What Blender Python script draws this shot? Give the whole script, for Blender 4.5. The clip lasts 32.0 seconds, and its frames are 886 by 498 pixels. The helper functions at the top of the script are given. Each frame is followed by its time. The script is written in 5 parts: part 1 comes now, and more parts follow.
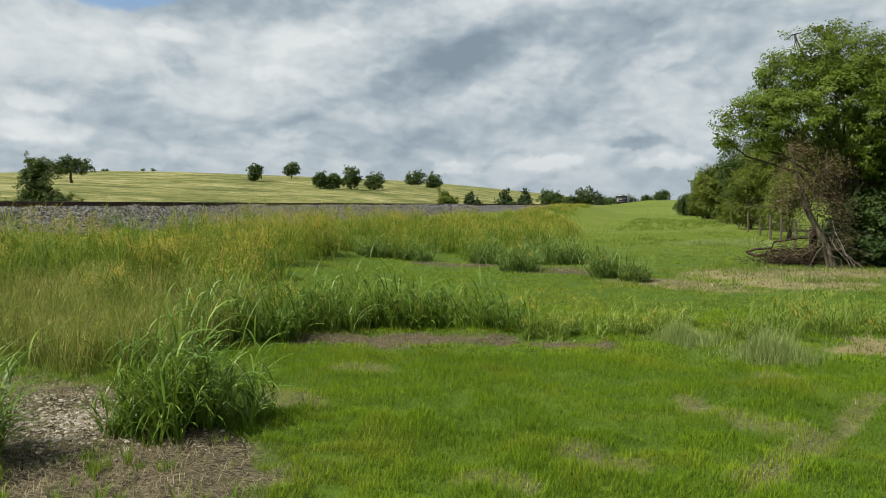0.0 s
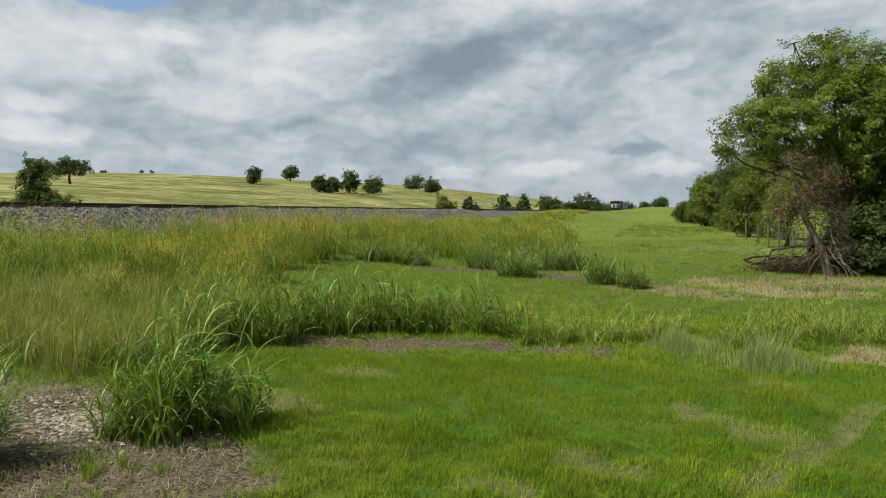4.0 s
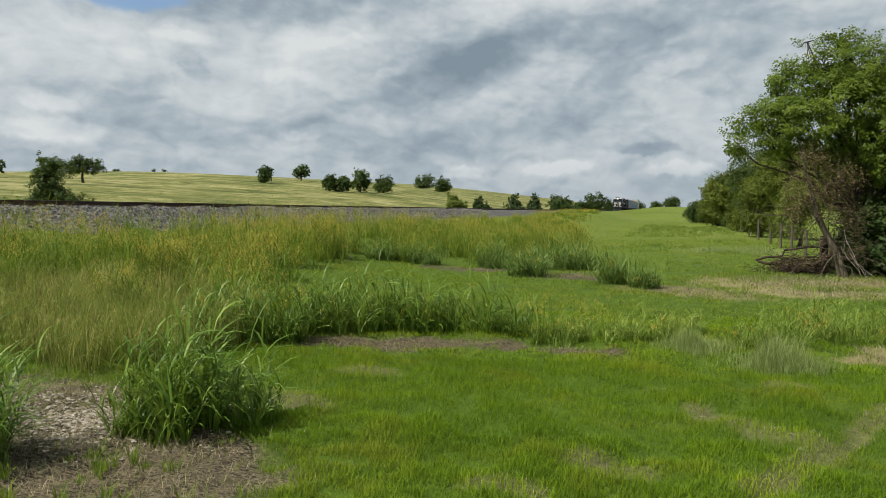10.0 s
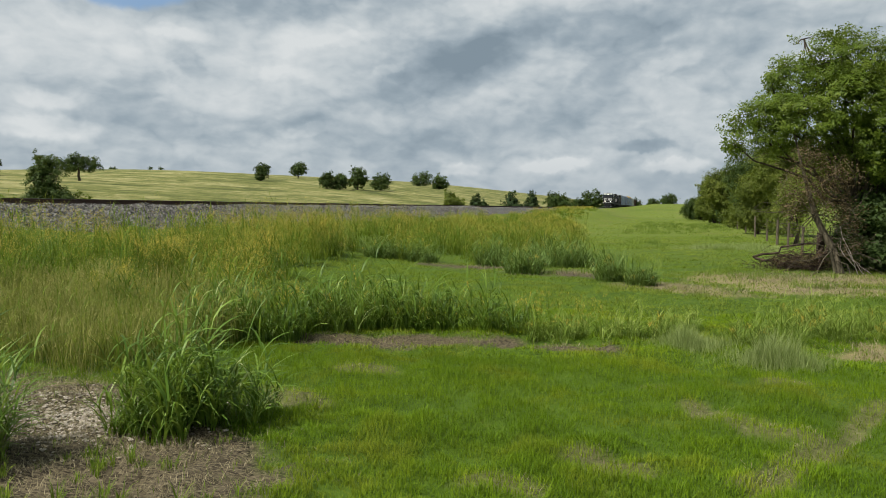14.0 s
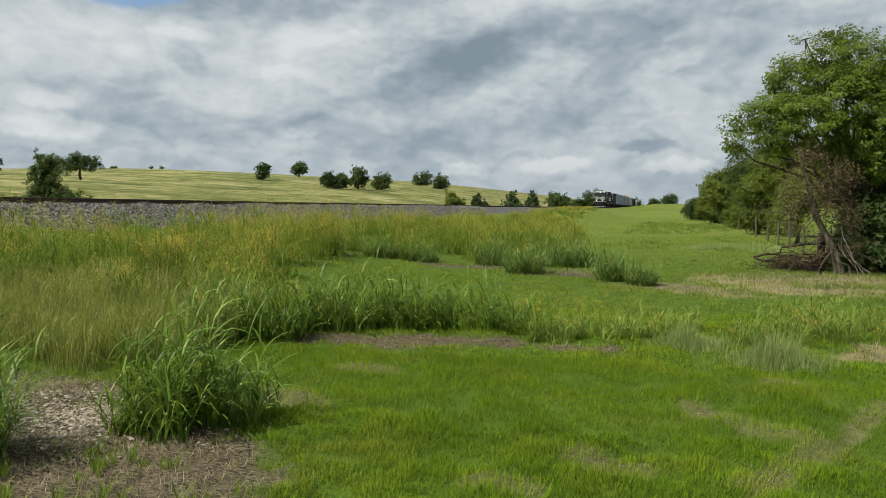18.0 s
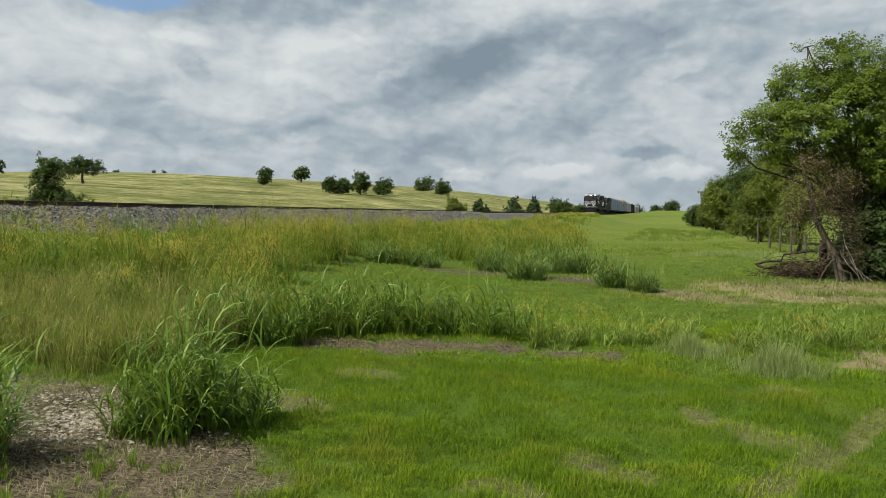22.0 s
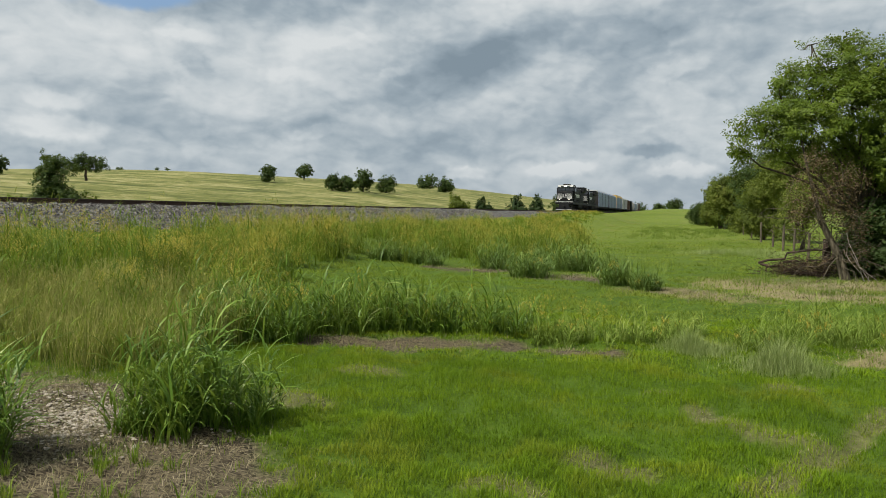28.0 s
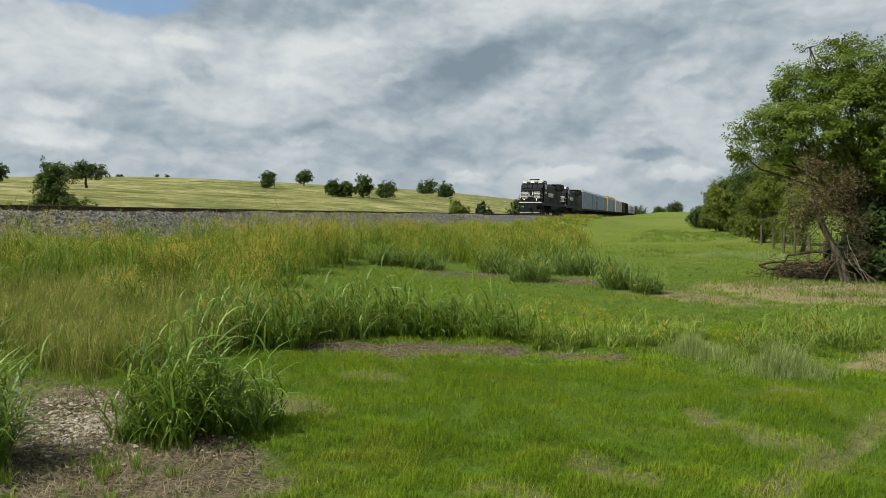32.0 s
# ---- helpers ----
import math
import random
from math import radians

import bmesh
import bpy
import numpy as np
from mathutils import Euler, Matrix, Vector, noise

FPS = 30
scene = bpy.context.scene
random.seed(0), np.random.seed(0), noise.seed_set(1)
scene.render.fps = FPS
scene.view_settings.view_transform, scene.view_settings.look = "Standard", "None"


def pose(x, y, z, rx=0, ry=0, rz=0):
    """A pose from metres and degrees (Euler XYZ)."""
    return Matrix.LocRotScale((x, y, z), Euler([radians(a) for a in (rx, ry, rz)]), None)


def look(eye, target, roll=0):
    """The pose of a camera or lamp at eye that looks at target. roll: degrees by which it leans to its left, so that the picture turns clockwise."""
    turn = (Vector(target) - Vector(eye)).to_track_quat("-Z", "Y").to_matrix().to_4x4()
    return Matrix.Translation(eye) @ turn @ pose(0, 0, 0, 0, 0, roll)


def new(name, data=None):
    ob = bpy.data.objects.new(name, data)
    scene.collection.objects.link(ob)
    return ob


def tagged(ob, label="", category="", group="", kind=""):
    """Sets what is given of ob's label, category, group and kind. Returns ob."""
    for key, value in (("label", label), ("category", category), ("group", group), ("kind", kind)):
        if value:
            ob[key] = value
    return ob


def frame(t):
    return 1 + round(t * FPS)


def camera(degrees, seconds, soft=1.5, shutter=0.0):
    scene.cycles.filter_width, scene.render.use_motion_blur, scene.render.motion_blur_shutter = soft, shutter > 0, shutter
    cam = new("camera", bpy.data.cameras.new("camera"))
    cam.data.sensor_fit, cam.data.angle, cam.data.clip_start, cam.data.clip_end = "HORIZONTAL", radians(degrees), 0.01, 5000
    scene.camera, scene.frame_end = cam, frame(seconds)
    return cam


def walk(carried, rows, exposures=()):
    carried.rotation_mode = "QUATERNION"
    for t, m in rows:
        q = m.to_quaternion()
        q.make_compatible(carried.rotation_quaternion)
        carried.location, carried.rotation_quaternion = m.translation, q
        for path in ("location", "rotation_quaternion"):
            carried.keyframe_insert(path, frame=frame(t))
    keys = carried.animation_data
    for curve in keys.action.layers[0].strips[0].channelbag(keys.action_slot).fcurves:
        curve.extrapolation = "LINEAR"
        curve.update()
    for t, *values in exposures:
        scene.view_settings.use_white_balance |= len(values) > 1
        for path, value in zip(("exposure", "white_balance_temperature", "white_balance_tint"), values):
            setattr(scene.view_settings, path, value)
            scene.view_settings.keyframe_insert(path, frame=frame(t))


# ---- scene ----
# ---------------------------------------------------------------- camera
cam = camera(62.0, 32.0, soft=0.8)
PATH = [
    (0, (0.003, -0.005, 1.652), (-0.562, 1.91, 1.541), -0.8),
    (0.5, (0.004, -0.007, 1.653), (-0.557, 1.909, 1.539), -0.7),
    (1, (0.004, 0.001, 1.654), (-0.554, 1.918, 1.54), -0.7),
    (1.5, (0.003, -0.001, 1.655), (-0.555, 1.917, 1.54), -0.8),
    (2, (0.005, 0.0, 1.652), (-0.551, 1.918, 1.537), -0.7),
    (2.5, (-0.002, 0.0, 1.65), (-0.558, 1.918, 1.534), -0.4),
    (3, (0.0, 0.002, 1.655), (-0.557, 1.919, 1.541), -0.4),
    (3.5, (0.0, -0.003, 1.655), (-0.561, 1.915, 1.557), -0.2),
    (5.5, (0.006, 0.0, 1.656), (-0.553, 1.917, 1.556), -0.5),
    (6, (0.008, -0.002, 1.657), (-0.553, 1.915, 1.559), -0.5),
    (6.5, (0.004, 0.001, 1.652), (-0.559, 1.918, 1.552), -0.3),
    (7, (0.001, -0.006, 1.655), (-0.564, 1.911, 1.558), -0.1),
    (7.5, (-0.001, -0.004, 1.65), (-0.57, 1.911, 1.552), 0.1),
    (8, (0.0, -0.002, 1.651), (-0.581, 1.909, 1.551), 0.2),
    (8.5, (0.0, 0.0, 1.651), (-0.583, 1.911, 1.551), 0.2),
    (9, (0.0, 0.0, 1.65), (-0.584, 1.91, 1.549), -0.0),
    (9.5, (0.0, 0.003, 1.652), (-0.585, 1.913, 1.55), -0.2),
    (10, (-0.002, 0.006, 1.651), (-0.589, 1.915, 1.551), -0.1),
    (10.5, (-0.003, 0.002, 1.649), (-0.583, 1.913, 1.55), 0.1),
    (11, (-0.002, 0.001, 1.648), (-0.58, 1.913, 1.547), 0.1),
    (11.5, (0.001, -0.002, 1.65), (-0.574, 1.91, 1.548), 0.0),
    (12, (-0.001, 0.005, 1.649), (-0.579, 1.917, 1.547), 0.0),
    (12.5, (0.003, -0.006, 1.654), (-0.576, 1.905, 1.551), -0.1),
    (13, (0.002, 0.005, 1.652), (-0.576, 1.917, 1.548), -0.3),
    (13.5, (0.004, 0.006, 1.654), (-0.577, 1.917, 1.547), -0.4),
    (14, (0.001, 0.004, 1.653), (-0.579, 1.915, 1.546), -0.2),
    (14.5, (0.004, -0.001, 1.652), (-0.576, 1.911, 1.545), -0.1),
    (16.5, (-0.002, 0.003, 1.65), (-0.587, 1.912, 1.544), 0.2),
    (17, (0.002, 0.001, 1.653), (-0.581, 1.911, 1.547), 0.1),
    (17.5, (0.004, -0.007, 1.657), (-0.577, 1.903, 1.549), -0.1),
    (18, (0.003, 0.0, 1.656), (-0.579, 1.911, 1.548), -0.1),
    (18.5, (0.003, 0.005, 1.65), (-0.576, 1.916, 1.543), 0.2),
    (19, (-0.002, -0.002, 1.651), (-0.584, 1.908, 1.548), 0.3),
    (19.5, (0.0, 0.001, 1.651), (-0.587, 1.909, 1.546), 0.2),
    (20, (0.002, 0.004, 1.652), (-0.589, 1.912, 1.548), 0.1),
    (20.5, (0.002, -0.004, 1.652), (-0.587, 1.904, 1.55), -0.0),
    (21, (0.003, 0.005, 1.651), (-0.585, 1.914, 1.555), 0.0),
    (21.5, (0.002, -0.004, 1.653), (-0.583, 1.907, 1.561), 0.1),
    (22, (0.003, 0.002, 1.653), (-0.583, 1.912, 1.56), 0.2),
    (22.5, (0.003, 0.002, 1.651), (-0.582, 1.912, 1.557), 0.2),
    (23, (0.004, 0.001, 1.649), (-0.582, 1.911, 1.555), 0.3),
    (23.5, (0.001, 0.004, 1.65), (-0.588, 1.913, 1.554), 0.3),
    (24, (0.003, 0.003, 1.652), (-0.586, 1.912, 1.556), 0.3),
    (24.5, (0.003, 0.0, 1.652), (-0.586, 1.909, 1.557), 0.3),
    (25, (0.002, 0.006, 1.649), (-0.587, 1.915, 1.554), 0.3),
    (25.5, (0.001, -0.001, 1.651), (-0.591, 1.907, 1.553), 0.3),
    (27.5, (-0.001, 0.003, 1.649), (-0.593, 1.91, 1.55), 0.3),
    (28, (0.003, 0.007, 1.651), (-0.59, 1.915, 1.552), 0.3),
    (28.5, (0.001, 0.003, 1.648), (-0.597, 1.909, 1.548), 0.4),
    (29, (-0.001, 0.005, 1.648), (-0.596, 1.912, 1.547), 0.6),
    (29.5, (0.003, -0.002, 1.649), (-0.589, 1.906, 1.552), 0.8),
    (30, (-0.001, 0.006, 1.645), (-0.592, 1.914, 1.551), 0.8),
    (30.5, (0.001, 0.001, 1.652), (-0.592, 1.909, 1.561), 0.8),
    (31, (0.001, 0.003, 1.648), (-0.592, 1.911, 1.561), 0.5),
    (31.5, (0.0, 0.002, 1.65), (-0.594, 1.91, 1.562), 0.1),
    (32, (0.003, 0.003, 1.652), (-0.591, 1.911, 1.566), -0.1),
]
walk(cam, [(t, look(eye, target, roll)) for t, eye, target, roll in PATH], [(0.0, 0.50), (3.0, 0.48), (6.0, 0.40), (32.0, 0.40)])

# ---------------------------------------------------------------- sky, sun, exposure
SUN_AZ, SUN_EL = radians(-136), radians(53)      # azimuth clockwise from +y
# banks of cloud: azimuth, elevation, width, height, tilt, brighter or darker
CLOUD_BANKS = [
    (-42.4, 12.0, 8.0, 2.2, 4, 0.20), (-41.0, 8.3, 4.5, 1.8, -6, -0.13), (-44.8, 6.4, 3.2, 0.8, 0, 0.22), (-29.3, 9.7, 7.0, 3.0, 10, 0.13), (-25.9, 13.2, 4.5, 1.3, 8, 0.16),
    (-29.3, 15.6, 7.0, 1.5, 4, -0.26), (-18.0, 10.0, 5.5, 1.8, 20, -0.30), (-12.6, 12.2, 5.5, 1.2, 18, -0.26), (-3.0, 13.2, 4.5, 1.5, 10, -0.22), (-11.0, 10.3, 3.2, 1.0, 25, 0.20),
    (-22.5, 7.6, 3.5, 1.0, 15, 0.12), (-28.0, 6.3, 4.5, 0.9, 4, -0.18), (-20.0, 5.2, 4.5, 1.2, 10, -0.17), (-13.0, 15.2, 4.5, 1.4, 10, 0.20), (-4.3, 16.0, 4.0, 1.3, 0, 0.16),
    (2.0, 7.5, 4.5, 3.0, 0, 0.10), (-1.5, 4.9, 2.4, 0.5, 0, -0.22), (-8.2, 3.4, 2.5, 0.58, 6, 0.30), (-15.4, 3.1, 1.7, 0.5, 0, 0.26), (0.5, 3.4, 2.4, 0.52, 0, 0.26), (-7.0, 7.0, 3.0, 1.0, 20, -0.08),
    (-36.0, 11.5, 2.0, 0.8, -30, -0.12), (-30.3, 10.4, 2.4, 0.55, 8, 0.13), (-24.3, 12.9, 3.0, 0.55, 6, 0.14), (-27.5, 6.1, 2.2, 0.5, 10, 0.13), (-45.0, 8.4, 2.0, 0.55, -4, 0.16), (-36.5, 13.4, 2.6, 0.5, -6, 0.13), (-21.0, 10.6, 1.4, 0.45, 20, 0.12), (0.0, 10.9, 2.6, 0.55, 14, 0.13), (-47.0, 15.0, 6.0, 1.4, 0, 0.1), (5.0, 11.0, 4.0, 2.0, 20, -0.06),
]


def nd(tree, kind, ins=(), **props):
    n = tree.nodes.new(kind)
    for k, v in props.items():
        setattr(n, k, v)
    for key, v in dict(ins).items():
        if hasattr(v, "is_output"):
            tree.links.new(v, n.inputs[key])
        else:
            n.inputs[key].default_value = v
    return n


def mth(tree, op, a, b=None, clamp=False):
    ins = {0: a}
    if b is not None:
        ins[1] = b
    n = nd(tree, "ShaderNodeMath", ins, operation=op)
    n.use_clamp = clamp
    return n.outputs[0]


def mixc(tree, f, a, b, mode="MIX"):
    n = nd(tree, "ShaderNodeMix", {0: f, 6: a, 7: b}, data_type="RGBA", blend_type=mode)
    return n.outputs[2]


def ramp(tree, f, stops, interp="LINEAR"):
    n = nd(tree, "ShaderNodeValToRGB", {0: f})
    n.color_ramp.interpolation = interp
    el = n.color_ramp.elements
    while len(el) < len(stops):
        el.new(0.5)
    for e, (p, c) in zip(el, stops):
        e.position = p
        e.color = (*c, 1) if len(c) == 3 else c
    return n.outputs[0]


def noise_tex(tree, vec, scale, detail=4.0, rough=0.55, dist=0.0, out=0):
    n = nd(tree, "ShaderNodeTexNoise", {"Vector": vec, "Scale": scale, "Detail": detail, "Roughness": rough, "Distortion": dist})
    return n.outputs[out]


def rng(tree, v, a, b, c=0.0, d=1.0, smooth=False):
    n = nd(tree, "ShaderNodeMapRange", {0: v, 1: a, 2: b, 3: c, 4: d})
    n.interpolation_type = "SMOOTHSTEP" if smooth else "LINEAR"
    return n.outputs[0]


def vadd(tree, a, b):
    return nd(tree, "ShaderNodeVectorMath", {0: a, 1: b}, operation="ADD").outputs[0]


def vmul(tree, a, b):
    return nd(tree, "ShaderNodeVectorMath", {0: a, 1: b}, operation="MULTIPLY").outputs[0]


world = bpy.data.worlds.new("sky")
scene.world = world
world.use_nodes = True
W = world.node_tree
W.nodes.clear()
gen = nd(W, "ShaderNodeTexCoord").outputs["Generated"]
sep = nd(W, "ShaderNodeSeparateXYZ", {0: gen}).outputs
air = nd(W, "ShaderNodeTexSky", sky_type="NISHITA", sun_disc=False, sun_elevation=SUN_EL, sun_rotation=SUN_AZ,
         air_density=1.0, dust_density=0.6).outputs[0]
blue = vmul(W, air, (0.12, 0.12, 0.12))
# azimuth and elevation in degrees
az = mth(W, "MULTIPLY", mth(W, "ARCTAN2", sep[0], sep[1]), 57.2958)
el = mth(W, "MULTIPLY", mth(W, "ARCSINE", sep[2]), 57.2958)
# a cloud deck at unit height: flattened towards the horizon
lift = mth(W, "ADD", mth(W, "MAXIMUM", sep[2], 0.0), 0.22)
deck = nd(W, "ShaderNodeCombineXYZ", {0: mth(W, "DIVIDE", sep[0], lift), 1: mth(W, "DIVIDE", sep[1], lift), 2: 0.0}).outputs[0]
ang = nd(W, "ShaderNodeCombineXYZ", {0: az, 1: el, 2: 0.0}).outputs[0]
warp = vmul(W, vadd(W, noise_tex(W, vmul(W, ang, (0.7, 1.2, 1.0)), 0.34, 4.0, 0.52, 0.0, 1), (-0.5, -0.5, -0.5)), (3.0, 1.8, 0.0))
ang2 = vadd(W, ang, warp)
ang3 = vadd(W, ang, vmul(W, vadd(W, noise_tex(W, ang, 0.9, 3.0, 0.5, 0.0, 1), (-0.5, -0.5, -0.5)), (1.5, 1.0, 0.0)))
grain = noise_tex(W, vmul(W, ang3, (0.75, 1.0, 1.0)), 0.95, 6.0, 0.58, 0.0)
big = noise_tex(W, deck, 1.1, 4.0, 0.5, 0.2)
flat = vmul(W, ang2, (0.68, 1.0, 1.0))
fine = noise_tex(W, flat, 0.22, 6.0, 0.50, 0.0)
lit = noise_tex(W, vadd(W, flat, (-0.35, 0.9, 0.0)), 0.22, 6.0, 0.50, 0.0)
puff = mth(W, "ADD", 0.2, mth(W, "MULTIPLY", mth(W, "ABSOLUTE", mth(W, "SUBTRACT", noise_tex(W, flat, 0.34, 2.0, 0.5, 0.0), 0.5)), 2.6))
# masses, and their sides turned to the light
shade = mth(W, "ADD", mth(W, "ADD", mth(W, "MULTIPLY", big, 0.22), mth(W, "MULTIPLY", fine, 0.42)), mth(W, "MULTIPLY", puff, 0.22))
shade = mth(W, "ADD", mth(W, "ADD", shade, 0.075), mth(W, "MULTIPLY", grain, 0.09))
# heaped tops: lit from above and the side, soft grey underneath
heap = vmul(W, vadd(W, ang, vmul(W, vadd(W, noise_tex(W, ang, 0.25, 2.0, 0.4, 0.0, 1), (-0.5, -0.5, -0.5)), (3.0, 1.6, 0.0))), (0.5, 1.0, 1.0))
for scale, step, amount in ((0.30, 0.8, 0.34), (0.62, 0.36, 0.30)):
    a, b = (mth(W, "ABSOLUTE", mth(W, "SUBTRACT", noise_tex(W, vadd(W, heap, (-0.4 * d, d, 0.0)), scale, 3.0, 0.48), 0.5)) for d in (0.0, step))
    shade = mth(W, "ADD", shade, mth(W, "MULTIPLY", mth(W, "SUBTRACT", a, b), amount))
shade = mth(W, "ADD", shade, mth(W, "MULTIPLY", mth(W, "SUBTRACT", fine, lit), 0.34))


def blob(caz, cel, rx, ry, tilt, amount):
    """A soft bank of cloud about a direction, with ragged edges; small ones are crisper."""
    small = ry < 0.9
    c, s = math.cos(radians(tilt)), math.sin(radians(tilt))
    d = vadd(W, ang3 if small else ang2, (-caz, -cel, 0.0))
    dx = nd(W, "ShaderNodeVectorMath", {0: d, 1: (c / rx, s / rx, 0.0)}, operation="DOT_PRODUCT").outputs["Value"]
    dy = nd(W, "ShaderNodeVectorMath", {0: d, 1: (-s / ry, c / ry, 0.0)}, operation="DOT_PRODUCT").outputs["Value"]
    r2 = mth(W, "ADD", mth(W, "MULTIPLY", dx, dx), mth(W, "MULTIPLY", dy, dy))
    r4 = mth(W, "MULTIPLY", r2, r2)
    return mth(W, "MULTIPLY", mth(W, "DIVIDE", 1.0, mth(W, "ADD", mth(W, "MULTIPLY", r4, r4) if small else r4, 1.0)), amount)


total = shade
for b in CLOUD_BANKS:
    total = mth(W, "ADD", total, blob(b[0], b[1] * math.cos(radians(b[0] + 17)), *b[2:5], b[5] * (0.85 if b[5] < 0 else 0.9)))
cloud = ramp(W, total, [(0.18, (0.225, 0.29, 0.345)), (0.36, (0.325, 0.395, 0.45)), (0.48, (0.42, 0.485, 0.53)), (0.60, (0.54, 0.595, 0.625)), (0.80, (0.70, 0.735, 0.745))])
hazef = rng(W, el, 0.0, 5.0, 0.5, 0.0, True)
cloud = mixc(W, hazef, cloud, (0.35, 0.415, 0.47, 1))
gap = blob(-41.0, 15.3, 7.0, 1.3, 2, 0.85)
gapf = rng(W, mth(W, "ADD", gap, mth(W, "MULTIPLY", fine, 0.5)), 0.58, 0.95, 0.0, 0.9, True)
skyc = mixc(W, gapf, cloud, mixc(W, 0.5, blue, (0.25, 0.42, 0.66, 1)))
bg = nd(W, "ShaderNodeBackground", {0: skyc, 1: 0.74})
W.links.new(bg.outputs[0], nd(W, "ShaderNodeOutputWorld").inputs[0])

sun = new("sun", bpy.data.lights.new("sun", "SUN"))
sun.data.energy, sun.data.angle, sun.data.color = 5.0, radians(0.55), (1.0, 0.95, 0.86)
sd = Vector((math.sin(SUN_AZ) * math.cos(SUN_EL), math.cos(SUN_AZ) * math.cos(SUN_EL), math.sin(SUN_EL)))
sun.matrix_world = look(sd * 400, (0, 0, 0))


# ---------------------------------------------------------------- materials
def material(name):
    m = bpy.data.materials.new(name)
    m.use_nodes = True
    t = m.node_tree
    t.nodes.clear()
    return m, t


def finish(t, shader):
    t.links.new(shader, nd(t, "ShaderNodeOutputMaterial").inputs[0])


def bump(t, h, strength=0.4, dist=0.01):
    return nd(t, "ShaderNodeBump", {"Height": h, "Strength": strength, "Distance": dist}).outputs[0]


def surf(t, col, rough=0.7, metal=0.0, normal=None, spec=0.4):
    ins = {"Base Color": col, "Roughness": rough, "Metallic": metal, "Specular IOR Level": spec}
    if normal is not None:
        ins["Normal"] = normal
    return nd(t, "ShaderNodeBsdfPrincipled", ins).outputs[0]


def attr(t, name):
    return nd(t, "ShaderNodeAttribute", attribute_name=name).outputs["Fac"]


def paint(name, col, rough=0.5, metal=0.0, dirt=0.25, dirt_col=(0.09, 0.075, 0.06), scale=1.5, relief=0.15, spec=0.4):
    """Weathered paint or metal: grain, blotches and streaked dirt."""
    m, t = material(name)
    co = nd(t, "ShaderNodeTexCoord").outputs["Object"]
    n1 = noise_tex(t, co, scale, 5, 0.6, 0.4)
    n2 = noise_tex(t, vmul(t, co, (6, 6, 0.8)), scale * 1.3, 4, 0.6)
    n3 = noise_tex(t, co, scale * 30, 3, 0.6)
    f = mth(t, "MULTIPLY", rng(t, mth(t, "ADD", mth(t, "MULTIPLY", n1, 0.5), mth(t, "MULTIPLY", n2, 0.5)), 0.42, 0.72, 0, 1, True), dirt)
    c = mixc(t, f, (*col, 1), (*dirt_col, 1))
    c = mixc(t, mth(t, "MULTIPLY", n3, 0.18), c, tuple(v * 0.6 for v in col) + (1,))
    finish(t, surf(t, c, rng(t, n1, 0.3, 0.7, rough - 0.08, min(1, rough + 0.15)), metal, bump(t, n3, relief, 0.004), spec))
    return m


def leafy(name, stops, patch=None, glow=0.35, rough=0.55, scale=0.6, spec=0.35):
    """Leaf or blade: tone runs from plant to plant, patch mixes in a second colour over the ground."""
    m, t = material(name)
    pos = nd(t, "ShaderNodeNewGeometry").outputs["Position"]
    tone = attr(t, "tone")
    n = noise_tex(t, pos, scale, 3, 0.55)
    f = mth(t, "ADD", mth(t, "MULTIPLY", tone, 0.65), rng(t, n, 0.3, 0.7, 0.0, 0.35))
    c = ramp(t, f, stops)
    if patch:
        c = mixc(t, mth(t, "MULTIPLY", rng(t, noise_tex(t, pos, patch[1], 3, 0.6), 0.48, 0.66, 0, 1, True), patch[2]), c, (*patch[0], 1))
    a = surf(t, c, rough, 0.0, None, spec)
    b = nd(t, "ShaderNodeBsdfTranslucent", {0: mixc(t, 0.5, c, (0.30, 0.38, 0.05, 1), "MIX")}).outputs[0]
    finish(t, nd(t, "ShaderNodeMixShader", {0: glow, 1: a, 2: b}).outputs[0])
    return m


GREEN_LAWN = leafy("lawn_blade", [(0.0, (0.026, 0.058, 0.002)), (0.45, (0.088, 0.160, 0.003)), (0.8, (0.165, 0.245, 0.006)), (1.0, (0.27, 0.28, 0.035))], ((0.20, 0.202, 0.016), 0.8, 0.50), 0.28, 0.6, 0.6, 0.12)
MEADOW = leafy("meadow_blade", [(0.0, (0.070, 0.130, 0.008)), (0.5, (0.118, 0.185, 0.014)), (1.0, (0.20, 0.235, 0.038))], ((0.185, 0.20, 0.032), 0.25, 0.55), 0.4, 0.6, 0.12, 0.15)
# reed: palest stop puts highlights into the leaf colour, darkest the shaded inside
REED_GREEN = leafy("reed_leaf", [(0.0, (0.025, 0.062, 0.006)), (0.45, (0.082, 0.155, 0.014)), (0.78, (0.18, 0.27, 0.042)), (1.0, (0.54, 0.58, 0.27))], None, 0.28, 0.50, 0.8, 0.24)
REED_BLUE = leafy("bluish_leaf", [(0.0, (0.048, 0.095, 0.018)), (0.55, (0.108, 0.178, 0.036)), (1.0, (0.26, 0.32, 0.10))], None, 0.25, 0.58, 0.8, 0.2)
# weed: low stop is darkened to put the shaded gaps into leaf colour
REED_LIGHT = leafy("weed_leaf", [(0.0, (0.026, 0.064, 0.003)), (0.5, (0.108, 0.182, 0.011)), (1.0, (0.33, 0.36, 0.06))], ((0.21, 0.195, 0.03), 0.35, 0.35), 0.28, 0.58, 0.5, 0.14)
